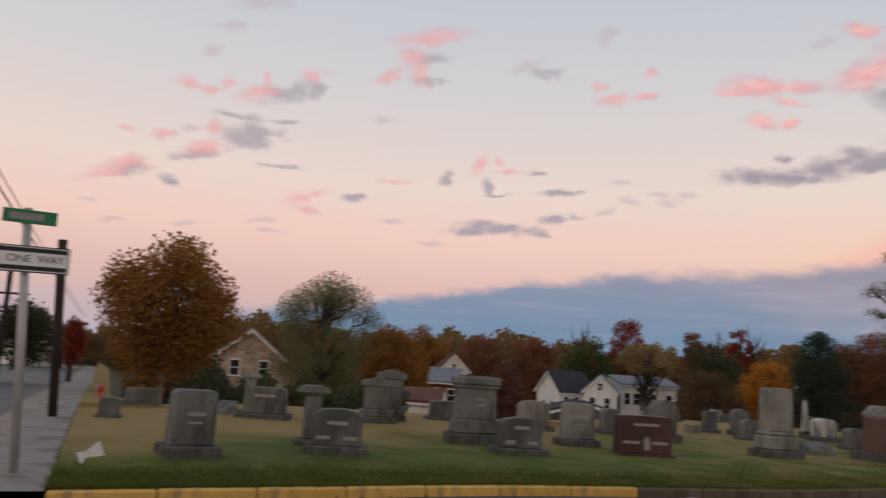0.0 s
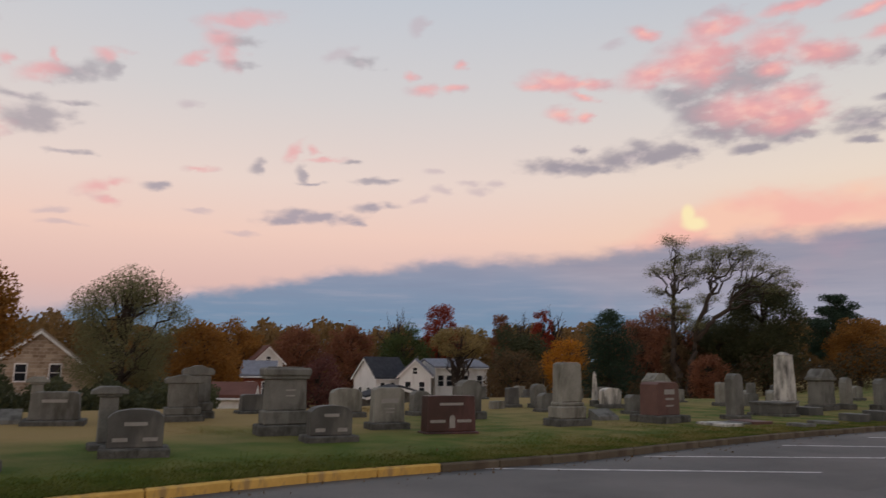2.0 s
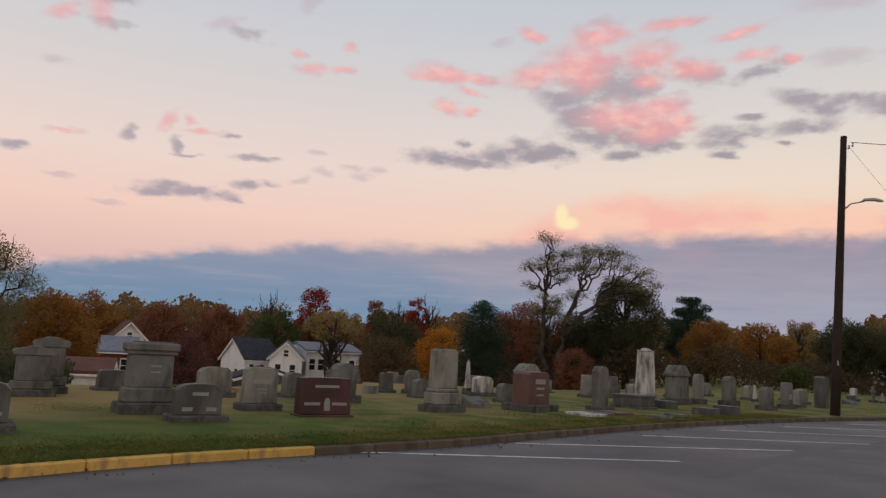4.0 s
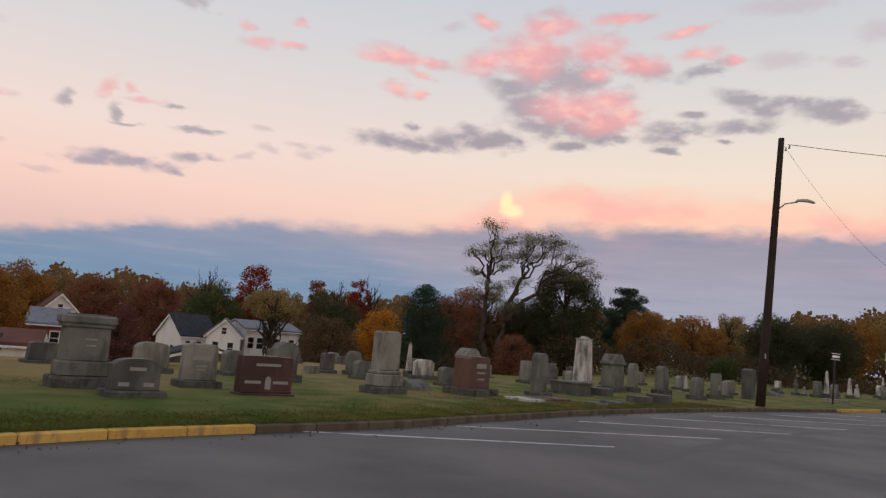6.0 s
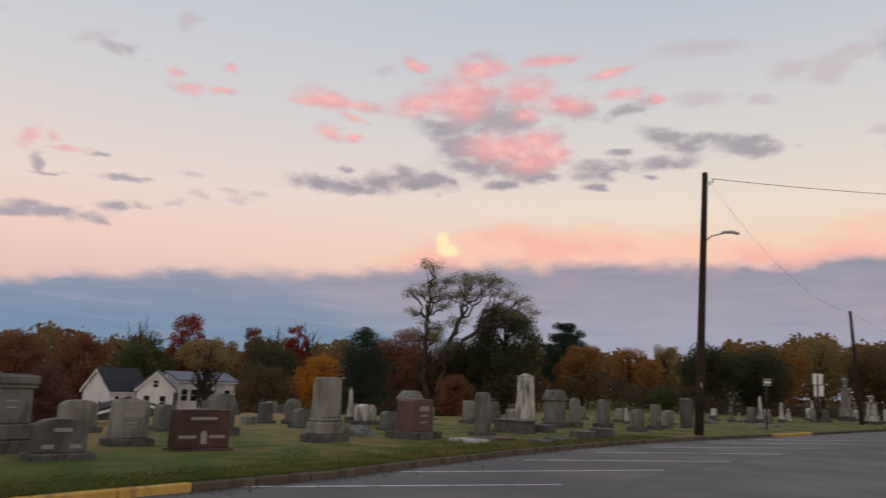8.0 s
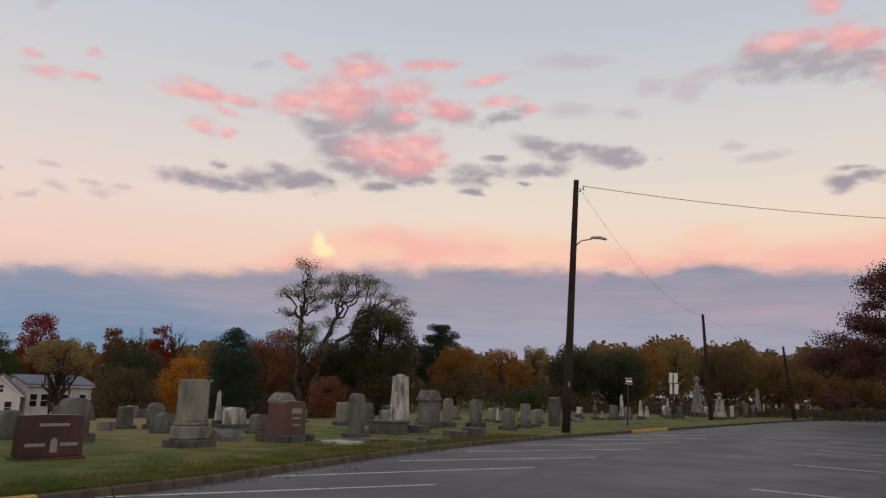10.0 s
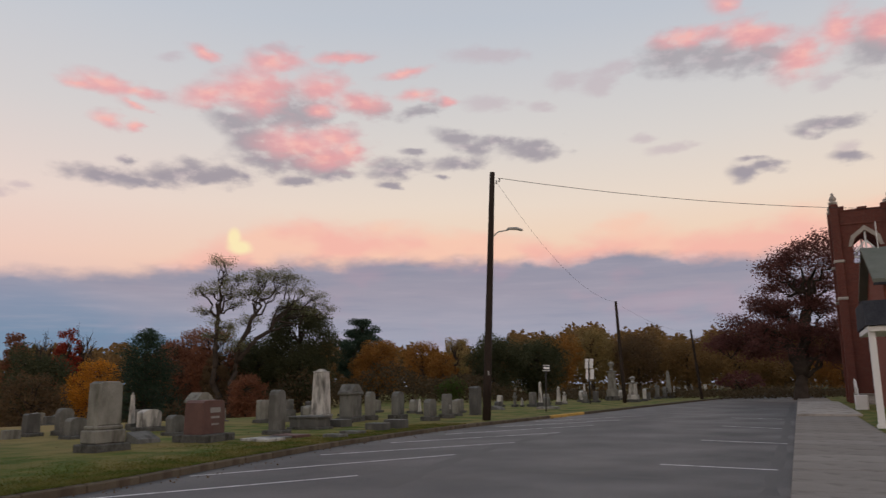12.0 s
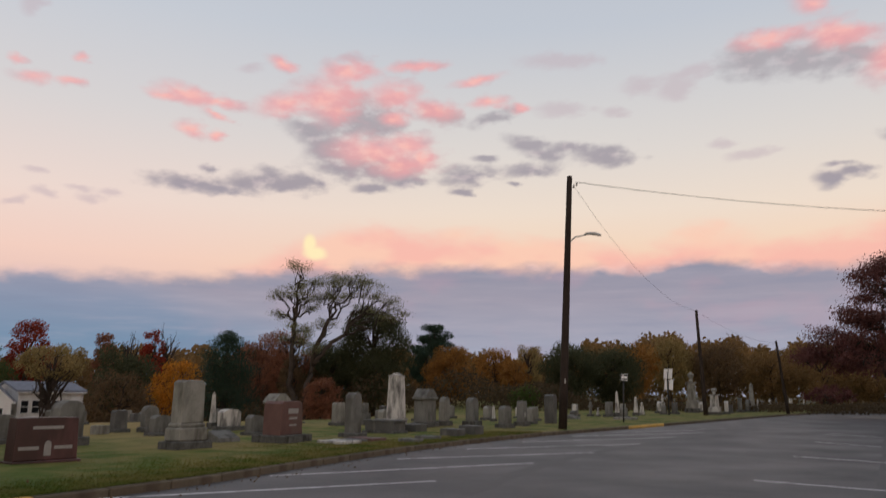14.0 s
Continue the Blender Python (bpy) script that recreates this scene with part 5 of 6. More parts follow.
    if texts and tab:
        bars(tab, texts, front - 0.004)
    return g


G = gravestone
# front row by the kerb
G(-4.33, 11.9, 0.86, 1.06, "tablet", "granite", "grey granite tablet on a rough base near the corner", 34, 0.42, ((0.0, 0.69, 0.294, 0.056), (0.0, 0.557, 0.224, 0.033)))
G(-2.22, 13.5, 1.12, 0.82, "bowed", "granite_dark", "dark granite stone with bowed top and pale inscriptions", 8, 0.4, ((0.0, 0.578, 0.372, 0.062), (-0.239, 0.32, 0.239, 0.062), (0.239, 0.32, 0.239, 0.062)))
G(-2.85, 14.5, 0.62, 1.17, "pillar", "granite", "slim grey pillar with a curved cap")
G(0.4, 17.15, 1.24, 1.54, "tier", "granite", "large three-tier grey monument with carved cap", 12, 0.3, ((-0.224, 1.418, 0.067, 0.104), (0.0, 1.418, 0.09, 0.104), (0.224, 1.418, 0.067, 0.104), (0.074, 1.022, 0.224, 0.036), (0.074, 0.897, 0.194, 0.032)))
G(1.26, 15.45, 1.1, 0.77, "bowed", "granite_dark", "dark granite stone with bowed top and pale inscriptions", 10, 0.38, ((0.0, 0.575, 0.31, 0.065), (-0.233, 0.282, 0.201, 0.076), (0.233, 0.282, 0.201, 0.076)))
G(2.94, 18.2, 1.02, 1.05, "tablet", "granite_pale", "pale grey tablet with an inscribed name panel", 12, 0.33, ((0.0, 0.728, 0.452, 0.109), (0.0, 0.544, 0.261, 0.032), (0.0, 0.456, 0.226, 0.032)))
G(2.38, 22.3, 1.15, 0.9, "bowed", "granite_pale", "wide pale stone with recessed panel", 12, 0.36)
G(4.78, 22.95, 0.74, 0.8, "bowed", "granite", "grey tablet with shallow bowed top", 14, 0.33)
red = G(4.2, 17.0, 1.35, 0.91, "block", "granite_red", "polished dark red granite stone with pale inscriptions", 10, 0.33, ((0.0, 0.715, 0.599, 0.059), (-0.348, 0.324, 0.386, 0.065), (0.328, 0.324, 0.367, 0.065)))
G(5.95, 21.5, 0.86, 1.18, "bowed", "granite", "tall grey stone with arched top", 14, 0.44)
G(-0.27, 24.28, 1.09, 0.63, "tablet", "granite_dark", "low dark stone", 14, 0.4)
G(-2.15, 21.3, 1.1, 1.27, "scroll", "granite", "grey monument with scrolled cap", 10, 0.27)
G(-1.86, 22.3, 0.98, 1.52, "scroll", "granite", "taller grey monument with scrolled cap", 10, 0.27)
G(-5.05, 20.2, 1.42, 0.85, "tablet", "granite", "long low grey family stone", 6, 0.5, ((0.0, 0.632, 0.568, 0.076),))
G(-5.62, 20.7, 0.55, 1.2, "pillar", "granite_pale", "slim pale pillar stone")
G(-8.0, 17.4, 0.55, 0.48, "tablet", "granite_dark", "small low dark stone near the side street")
G(-6.15, 20.6, 0.5, 0.4, "slant", "granite", "small slanted grey marker")
G(-9.36, 22.71, 1.17, 0.52, "tablet", "granite", "small low grey stone")
# middle rows
G(8.4, 26.3, 0.55, 0.32, "block", "granite_pale", "small pale block marker")
G(9.3, 27.2, 0.62, 0.78, "tablet", "granite_dark", "dark blue-grey tablet", 14, 0.3)
G(10.2, 26.8, 0.64, 0.94, "bowed", "granite", "grey stone with rounded top")
G(9.6, 24.4, 0.77, 0.69, "bowed", "granite", "wide low grey stone with bowed top")
G(8.03, 18.9, 1.18, 1.73, "stepped", "granite_pale", "tall grey monument on a stepped base", 20, 0.27)
G(7.3, 27.5, 0.5, 0.8, "plain", "granite", "narrow upright slab behind the tall monument")
G(12.94, 27.64, 0.32, 1.43, "spire", "marble", "slim white marble obelisk")
G(13.2, 26.8, 1.07, 0.8, "bowed", "marble", "light stone with a carved arch")
G(10.0, 20.85, 0.74, 0.35, "slant", "granite", "low slanted grey marker")
G(11.42, 19.95, 1.38, 1.19, "tablet", "granite_rose", "rose granite stone on a grey base with pale lettering", 24, 0.62, ((0.048, 0.907, 0.497, 0.146), (0.048, 0.702, 0.401, 0.059), (0.048, 0.507, 0.361, 0.049)))
G(15.2, 26.8, 1.03, 1.38, "capped", "granite_pale", "pale capped monument")
G(12.25, 23.15, 0.72, 0.69, "bowed", "granite", "small grey stone")
G(18.6, 27.5, 0.68, 1.02, "tablet", "granite_pale", "pale upright tablet")
G(20.2, 27.8, 0.4, 1.0, "tablet", "granite", "narrow grey tablet")
G(14.4, 20.6, 0.72, 1.45, "column", "granite", "narrow column stone with rounded head", 20)
G(12.6, 18.75, 0.8, 0.09, "ledger", "marble", "flat white ledger stone in the grass")
G(13.4, 19.2, 0.62, 0.08, "ledger", "granite_dark", "flat dark ledger stone in the grass")
G(14.0, 19.3, 0.75, 0.1, "ledger", "granite_rose", "flat reddish ledger stone in the grass")
G(16.95, 22.15, 0.85, 0.5, "vault", "granite_dark", "low dark chest tomb", 20)
G(18.05, 22.9, 0.74, 2.2, "obelisk", "marble", "white marble obelisk with black streaks", 20)
G(18.6, 22.6, 0.7, 0.3, "ledger", "granite_dark", "low dark grave kerb")
G(21.0, 24.6, 1.09, 1.63, "capped", "granite", "grey monument with a peaked cap", 20)
G(22.3, 24.8, 0.58, 1.3, "bowed", "granite_pale", "pale arched stone", 20)
G(24.6, 27.4, 0.4, 0.9, "plain", "granite", "narrow grey slab")
G(23.5, 24.3, 0.85, 1.28, "bowed", "granite", "grey arched stone on a base", 20)
G(18.1, 19.8, 0.55, 0.25, "ledger", "granite_dark", "flat dark ledger stone")
G(19.25, 20.05, 0.56, 0.32, "ledger", "granite_dark", "low dark block marker")
G(14.85, 18.2, 0.48, 0.1, "ledger", "granite", "flat grey marker in the grass")
G(16.25, 19.0, 0.54, 0.1, "ledger", "granite", "flat grey marker in the grass")
G(28.0, 24.8, 0.5, 0.8, "tablet", "granite_pale", "small pale stone")
G(29.05, 28.3, 0.28, 0.85, "spire", "marble", "thin white obelisk")
G(23.9, 22.7, 0.75, 0.95, "bowed", "granite", "grey rounded stone")
G(26.0, 23.6, 0.74, 1.14, "tablet", "granite", "grey tablet with inscribed panel", 20, 0.3, ((0.0, 0.545, 0.234, 0.218),))
G(31.33, 27.5, 0.75, 0.78, "tablet", "granite_pale", "pale tablet")
G(29.5, 24.8, 0.86, 1.45, "plain", "granite_dark", "tall dark slab", 26, 0.45)
# far rows up the road
for x, y, w, h, style, mat, label in (
        (41.53, 32.6, 0.6, 0.8, "tablet", "marble", "small white stone far up the graveyard"), (41.78, 31.5, 0.5, 1.0, "cross", "granite", "grey stone cross"),
        (42.33, 31.3, 0.3, 0.6, "spire", "marble", "small white obelisk"), (42.2, 30.3, 0.8, 1.0, "tablet", "granite", "grey tablet"),
        (41.1, 28.9, 0.4, 1.7, "spire", "marble", "tall thin white obelisk"), (40.5, 28.0, 0.95, 0.7, "bowed", "granite", "low grey stone"),
        (45.65, 30.5, 0.5, 1.35, "spire", "marble", "white marble obelisk"), (47.3, 31.1, 0.45, 0.95, "urn", "marble", "white urn monument"),
        (55.0, 34.3, 1.2, 0.95, "bowed", "marble", "wide white stone"), (56.9, 35.3, 0.4, 1.55, "spire", "marble", "thin white obelisk"),
        (53.4, 32.1, 0.9, 0.9, "tablet", "granite_dark", "dark tablet"), (51.0, 31.6, 0.7, 0.7, "bowed", "granite", "low grey stone"),
        (58.7, 33.6, 1.2, 3.4, "urn", "granite_pale", "tall pale monument with an urn"), (54.6, 29.4, 0.95, 2.05, "urn", "marble", "white monument with an urn"),
        (57.4, 29.9, 0.62, 1.05, "bowed", "marble", "white rounded stone"), (64.7, 32.4, 1.1, 1.3, "tablet", "granite", "grey tablet"),
        (67.9, 33.2, 0.8, 1.15, "bowed", "granite", "grey rounded stone"), (68.5, 33.1, 0.8, 2.65, "spire", "granite_pale", "tall pale obelisk"),
        (71.8, 34.1, 0.45, 1.2, "spire", "marble", "white obelisk"), (89.6, 41.0, 0.6, 1.1, "bowed", "marble", "white stone far up the road"),
        (80.0, 37.5, 0.8, 1.0, "tablet", "granite", "grey tablet far up the road"), (84.5, 38.0, 0.6, 1.3, "spire", "granite", "grey obelisk far up the road"),
        (100.0, 43.0, 0.8, 1.2, "tablet", "marble", "white tablet far up the road"), (115.0, 47.5, 1.3, 2.2, "cross", "marble", "white stone cross far up the road"),
        (48.6, 33.6, 0.7, 0.8, "tablet", "granite_pale", "pale tablet"), (37.0, 29.2, 0.7, 0.5, "bowed", "granite_dark", "low dark stone"),
        (62.0, 34.6, 0.8, 0.9, "bowed", "marble", "white rounded stone"), (60.6, 31.2, 0.6, 0.7, "tablet", "granite_dark", "small dark tablet"),
        (35.6, 28.2, 0.8, 0.3, "slant", "granite", "low slanted marker"), (38.6, 26.6, 1.0, 0.16, "ledger", "granite_pale", "flat pale ledger stone"), (33.6, 30.6, 0.6, 0.7, "bowed", "marble", "small white stone")):
    G(x, y, w, h, style, mat, label, 20 + 8 * math.sin(x))
# small stones between the rows
rnd = random.Random(8)
for i in range(26):
    a, d = rnd.uniform(16, 46), rnd.uniform(33, 46)
    G(d * math.sin(radians(a)), d * math.cos(radians(a)), rnd.uniform(0.5, 0.9), rnd.uniform(0.4, 0.85), rnd.choice(("tablet", "bowed", "bowed", "plain")), rnd.choice(("granite", "granite_pale", "granite_dark", "granite")), "small weathered stone in a back row")
# carved arch on the red stone
bm = bmesh.new()
prism(bm, [(0.02 + px_, 0.17 + pz_) for px_, pz_ in arch_top(0.14, 0.0, 0.29, 0.09)], -0.187, -0.15)
part("carved_arch", bm, M["letter"], red, "pale carved arch")

# ---------------------------------------------------------------- poles, wires, signs
def pole(name, x, y, h, r, top, mat, label, category="utility pole"):
    p = empty(name, x, y, LAWN + terrain(x, y) - 0.3, label=label, category=category)
    tube_part("shaft", [tube([(top[0] * k, top[1] * k, (h + 0.3) * k) for k in np.linspace(0, 1, 6)], [r * (1 - 0.38 * k) for k in np.linspace(0, 1, 6)], 10)], mat, p)
    return p


def on(x, y, h):
    return LAWN + terrain(x, y) + h


main = pole("utility_pole", 25.79, 21.11, 11.25, 0.19, (0.34, -0.43), M["pole"], "tall dark wooden utility pole on the lawn edge")
bm = bmesh.new()
box(bm, -0.05, 0.05, -0.24, -0.2, 2.25, 2.45, 0.005)
part("number_tag", bm, M["steel"], main, "small metal tag")
# street lamp on a curved arm
tube_part("lamp_arm", [tube([(0.27, -0.34, 8.45), (0.45, -0.6, 8.72), (0.75, -0.97, 8.8)], [0.035, 0.03, 0.03], 6)], M["steel"], main, "grey metal lamp arm")
tube_part("lamp_head", [tube([(0.68, -0.88, 8.78), (0.75, -0.97, 8.86), (0.95, -1.25, 8.85), (1.1, -1.44, 8.78), (1.14, -1.5, 8.75)], [0.03, 0.06, 0.075, 0.06, 0.02], 8)], M["steel"], main, "grey cobra-head street light")
for k in range(2):
    tube_part("insulator", [tube([(0.45 + 0.1 * k, -0.55 - 0.1 * k, 11.0 + 0.1 * k), (0.47 + 0.1 * k, -0.57 - 0.1 * k, 11.16 + 0.1 * k)], [0.045, 0.03], 6)], M["steel"], main)
far_pole = pole("utility_pole", 52.3, 28.9, 7.85, 0.16, (-0.25, 0.2), M["pole"], "dark wooden utility pole further up the road")
third = pole("utility_pole", 66.6, 29.0, 6.3, 0.15, (-0.3, 0.5), M["pole"], "dark wooden utility pole far up the road")


def wire(name, a, b, sag, r, label):
    pts = [(a[0] + (b[0] - a[0]) * t, a[1] + (b[1] - a[1]) * t, a[2] + (b[2] - a[2]) * t - 4 * sag * t * (1 - t)) for t in np.linspace(0, 1, 24)]
    return tagged(new(name, tubes_mesh(name, [tube(pts, [r] * 24, 4)], M["black"])), label, "wire")


wire("overhead_wire", (26.3, 20.5, 11.1), (64.0, -6.0, 13.2), 1.6, 0.013, "thin overhead wire from the pole towards the church")
wire("overhead_wire", (26.25, 20.6, 11.0), (52.05, 29.1, 7.9), 1.2, 0.007, "thin overhead wire between the poles")
wire("overhead_wire", (52.05, 29.1, 7.9), (66.3, 29.5, 6.2), 0.5, 0.006, "thin overhead wire between far poles")


def sign_post(name, x, y, h, r, lean, mat, label, category):
    p = empty(name, x, y, LAWN + terrain(x, y) - 0.2, label=label, category=category)
    tube_part("post", [tube([(0, 0, 0), (lean[0] * 0.5, lean[1] * 0.5, (h + 0.2) / 2), (lean[0], lean[1], h + 0.2)], [r, r, r], 8)], mat, p)
    return p


def panel(parent, name, x, y, z, w, h, turn, mat, label="", tilt=0.0, t=0.012):
    bm = bmesh.new()
    box(bm, -w / 2, w / 2, -t, t, -h / 2, h / 2, 0.004)
    ob = part(name, bm, mat, parent, label)
    ob.matrix_basis = pose(x, y, z, 0, tilt, turn)
    return ob


def flat_on(parent, name, outline, y, mat, label=""):
    bm = bmesh.new()
    prism(bm, outline, y - 0.004, y)
    return part(name, bm, mat, parent, label)


# corner post with the street sign and the one-way board
corner = sign_post("street_sign", -5.75, 9.57, 3.4, 0.055, (-0.27, -0.15), M["steel"], "grey corner post with green street sign and one-way board", "street sign")
gs = panel(corner, "name_plate", -0.21, -0.18, 3.48, 0.64, 0.18, 29, M["green_sign"], "green street name plate", -1)
flat_on(gs, "lettering", [(-0.24, -0.045), (0.16, -0.045), (0.16, 0.045), (-0.24, 0.045)], -0.013, M["letter"], "pale lettering")
ow = panel(corner, "one_way_board", -0.19, -0.2, 2.92, 1.06, 0.35, 29, M["black"], "black one-way board with white arrow", -2)
arrow = [(-0.496, 0.000), (-0.378, 0.106), (-0.378, 0.088), (0.496, 0.088), (0.496, -0.088), (-0.378, -0.088), (-0.378, -0.106)]
flat_on(ow, "arrow", arrow, -0.013, M["white"], "white arrow")
words = bpy.data.curves.new("words", "FONT")
words.body, words.size, words.align_x, words.align_y, words.extrude = "ONE  WAY", 0.135, "CENTER", "CENTER", 0.002
carrier = new("words", words)
bpy.context.view_layer.update()
cut = bpy.data.meshes.new_from_object(carrier.evaluated_get(bpy.context.evaluated_depsgraph_get()))
bpy.data.objects.remove(carrier)
cut.materials.clear()
cut.materials.append(M["black"])
letters = new("lettering", cut)
letters.parent = ow
letters.matrix_basis = pose(0.13, -0.0195, 0.0, 90, 0, 0)
tagged(letters, "black capital letters")
flat_on(ow, "border", [(-0.519, 0.159), (0.519, 0.159), (0.519, 0.147), (-0.519, 0.147)], -0.013, M["white"])
flat_on(ow, "border", [(-0.519, -0.147), (0.519, -0.147), (0.519, -0.159), (-0.519, -0.159)], -0.013, M["white"])
flat_on(ow, "border", [(0.501, -0.147), (0.519, -0.147), (0.519, 0.147), (0.501, 0.147)], -0.013, M["white"])
dark = sign_post("dark_pole", -9.17, 17.2, 4.05, 0.1, (-0.29, -0.15), M["pole"], "dark wooden pole beside the footpath", "pole")
back_pole = sign_post("utility_pole", -21.5, 36.0, 5.4, 0.12, (-0.1, 0), M["pole"], "wooden utility pole with two crossarms down the side street", "utility pole")
for zz in (3.5, 4.4):
    bm = bmesh.new()
    box(bm, -1.0, 1.0, -0.05, 0.05, zz, zz + 0.1, 0.01)
    part("crossarm", bm, M["pole"], back_pole)
wire("overhead_wire", (-8.5, 12.3, 4.7), (-32.6, 67.4, 4.2), 0.1, 0.02, "dark overhead wire along the side street")
wire("overhead_wire", (-8.6, 12.3, 5.1), (-32.7, 67.4, 4.5), 0.1, 0.012, "thin overhead wire along the side street")

# arrow sign and twin white boards up the road
s1 = sign_post("arrow_sign", 34.82, 24.17, 2.6, 0.04, (0.05, -0.08), M["black"], "small white arrow sign on a dark post", "traffic sign")
ar = panel(s1, "board", 0.03, -0.12, 2.62, 0.44, 0.36, -54, M["black"], "dark board", 3)
flat_on(ar, "arrow", [(-0.18, 0), (-0.07, 0.1), (-0.07, 0.06), (0.17, 0.06), (0.17, -0.06), (-0.07, -0.06), (-0.07, -0.1)], -0.014, M["white"], "white arrow")
flat_on(ar, "border", [(-0.2, 0.16), (0.2, 0.16), (0.2, 0.13), (-0.2, 0.13)], -0.014, M["white"])
flat_on(ar, "border", [(-0.2, -0.13), (0.2, -0.13), (0.2, -0.16), (-0.2, -0.16)], -0.014, M["white"])
s2 = sign_post("parking_sign", 48.6, 29.72, 3.2, 0.05, (0.0, 0.0), M["black"], "post with four white boards leaning slightly", "traffic sign")
for i in range(2):
    for k in range(2):
        panel(s2, "board", -0.16 * math.cos(radians(58)) * (1 - 2 * i) + 0.04 * (1 - k), -0.06 + 0.16 * math.sin(radians(58)) * (1 - 2 * i), 2.42 + 0.78 * k, 0.27, 0.72, -58, M["white"], "white metal board", 5)

# hydrant by the side street and a scrap of paper on the grass
hyd = empty("fire_hydrant", -11.5, 24.75, terrain(-11.5, 24.75) + LAWN, label="small red fire hydrant beside the footpath", category="hydrant")
hyd.scale = (0.72, 0.72, 0.72)
tube_part("barrel", [tube([(0, 0, -0.05), (0, 0, 0.05), (0, 0, 0.06), (0, 0, 0.42), (0, 0, 0.44), (0, 0, 0.55), (0, 0, 0.62)], [0.13, 0.13, 0.09, 0.09, 0.11, 0.10, 0.03], 10)], M["red"], hyd)
for s in (-1, 1):
    tube_part("outlet", [tube([(0.07 * s, 0, 0.36), (0.16 * s, 0, 0.36)], [0.05, 0.05], 8)], M["red"], hyd)
bm = bmesh.new()
cols = []
for i in range(6):
    cols.append([bm.verts.new((-0.16 + 0.065 * i, 0.02 * math.sin(i * 1.7), 0.1 + 0.05 * k + 0.03 * math.sin(i + k))) for k in range(4)])
for i in range(5):
    for k in range(3):
        bm.faces.new((cols[i][k], cols[i + 1][k], cols[i + 1][k + 1], cols[i][k + 1]))
bmesh.ops.solidify(bm, geom=bm.faces[:], thickness=0.004)
flag = empty("small_flag", -5.2, 10.5, LAWN + 0.03, 24, "small white flag on a short stick in the grass", "flag")
cloth = part("cloth", bm, M["white"], flag, "crumpled white cloth")
cloth.matrix_basis = pose(0.03, 0, 0.0, 0, -25, 0)
tube_part("stick", [tube([(-0.16, 0, -0.05), (-0.09, 0, 0.14)], [0.018, 0.012], 5)], M["white"], flag)


# ---------------------------------------------------------------- buildings
def window(parent, x, y, z, w, h, turn=0.0, frame_mat="white"):
    """A sash window on a wall that faces -y (turn 0) or -x (turn -90)."""
    bm = bmesh.new()
    for a in ((-w / 2 - 0.09, -w / 2, 0, h), (w / 2, w / 2 + 0.09, 0, h), (-w / 2 - 0.09, w / 2 + 0.09, h, h + 0.12), (-w / 2 - 0.13, w / 2 + 0.13, -0.1, 0), (-w / 2, w / 2, h / 2 - 0.03, h / 2 + 0.03)):
        box(bm, a[0], a[1], -0.06, 0.05, a[2], a[3])
    me = bpy.data.meshes.new("window_frame")
    bm.to_mesh(me)
    bm.free()
    me.materials.append(M[frame_mat])
    fr = new("window", me)
    fr.parent = parent
    fr.matrix_basis = pose(x, y, z, 0, 0, turn)
    bm = bmesh.new()
    box(bm, -w / 2, w / 2, -0.02, 0.0, 0, h)
    part("pane", bm, M["glass"], fr)
    return fr


def house(name, x, y, z, turn, w, d, wall_h, roof_h, wall_mat, roof_mat, label, windows=(), trim="white", over=0.35, gable_mat=None):
    """A gabled house: the gable faces local -y, the ridge runs along y."""
    hs = empty(name, x, y, z, turn, label, "house")
    bm = bmesh.new()
    prism(bm, [(-w / 2, -1), (w / 2, -1), (w / 2, wall_h), (0, wall_h + roof_h), (-w / 2, wall_h)], -d / 2, d / 2)
    part("wall", bm, M[wall_mat], hs)
    slope = roof_h / (w / 2)
    for s in (-1, 1):
        bm = bmesh.new()
        x1 = s * (w / 2 + over)
        z1 = wall_h - over * slope
        top = wall_h + roof_h
        prism(bm, [(0, top + 0.02), (x1, z1 + 0.02), (x1, z1 + 0.2), (0, top + 0.2)], -d / 2 - over, d / 2 + over)
        part("roof", bm, M[roof_mat], hs)
        bm = bmesh.new()
        prism(bm, [(0, top - 0.22), (x1, z1 - 0.22), (x1, z1 + 0.01), (0, top + 0.01)], -d / 2 - over - 0.02, -d / 2 - over + 0.06)
        part("bargeboard", bm, M[trim], hs)
        bm = bmesh.new()
        box(bm, x1 - 0.08, x1 + 0.08, -d / 2 - over, d / 2 + over, z1 - 0.12, z1 + 0.01, 0.02)
        part("gutter", bm, M[trim], hs)
    for wx, wz, ww, wh in windows:
        window(hs, wx, -d / 2, wz, ww, wh)
    return hs


def side_windows(hs, w, rows):
    for y, z, ww, wh in rows:
        window(hs, w / 2, y, z, ww, wh, 90)
        window(hs, -w / 2, y, z, ww, wh, -90)


def spot(az, d):
    return d * math.sin(radians(az)), d * math.cos(radians(az))


x, y = spot(-14.34, 72)
sh = house("stone_house", x, y, -3.80, 12, 8.6, 10, 4.4, 3.4, "rubble", "roof_tan", "two-storey tan fieldstone house with gable and white trim", ((1.2, 3.9, 0.75, 1.25), (1.6, 1.4, 0.8, 1.3), (-2.2, 1.4, 0.8, 1.3), (-1.2, 3.9, 0.75, 1.25)))
side_windows(sh, 8.6, ((-2.5, 1.4, 0.8, 1.3), (2.0, 1.4, 0.8, 1.3)))
x, y = spot(-17.54, 66)
lo = house("stone_annexe", x, y, -3.65, 12, 5.0, 6, 2.4, 1.6, "rubble", "roof_tan", "low fieldstone wing with white window", ((0.9, 0.7, 1.0, 1.2),))
x, y = spot(0.16, 84)
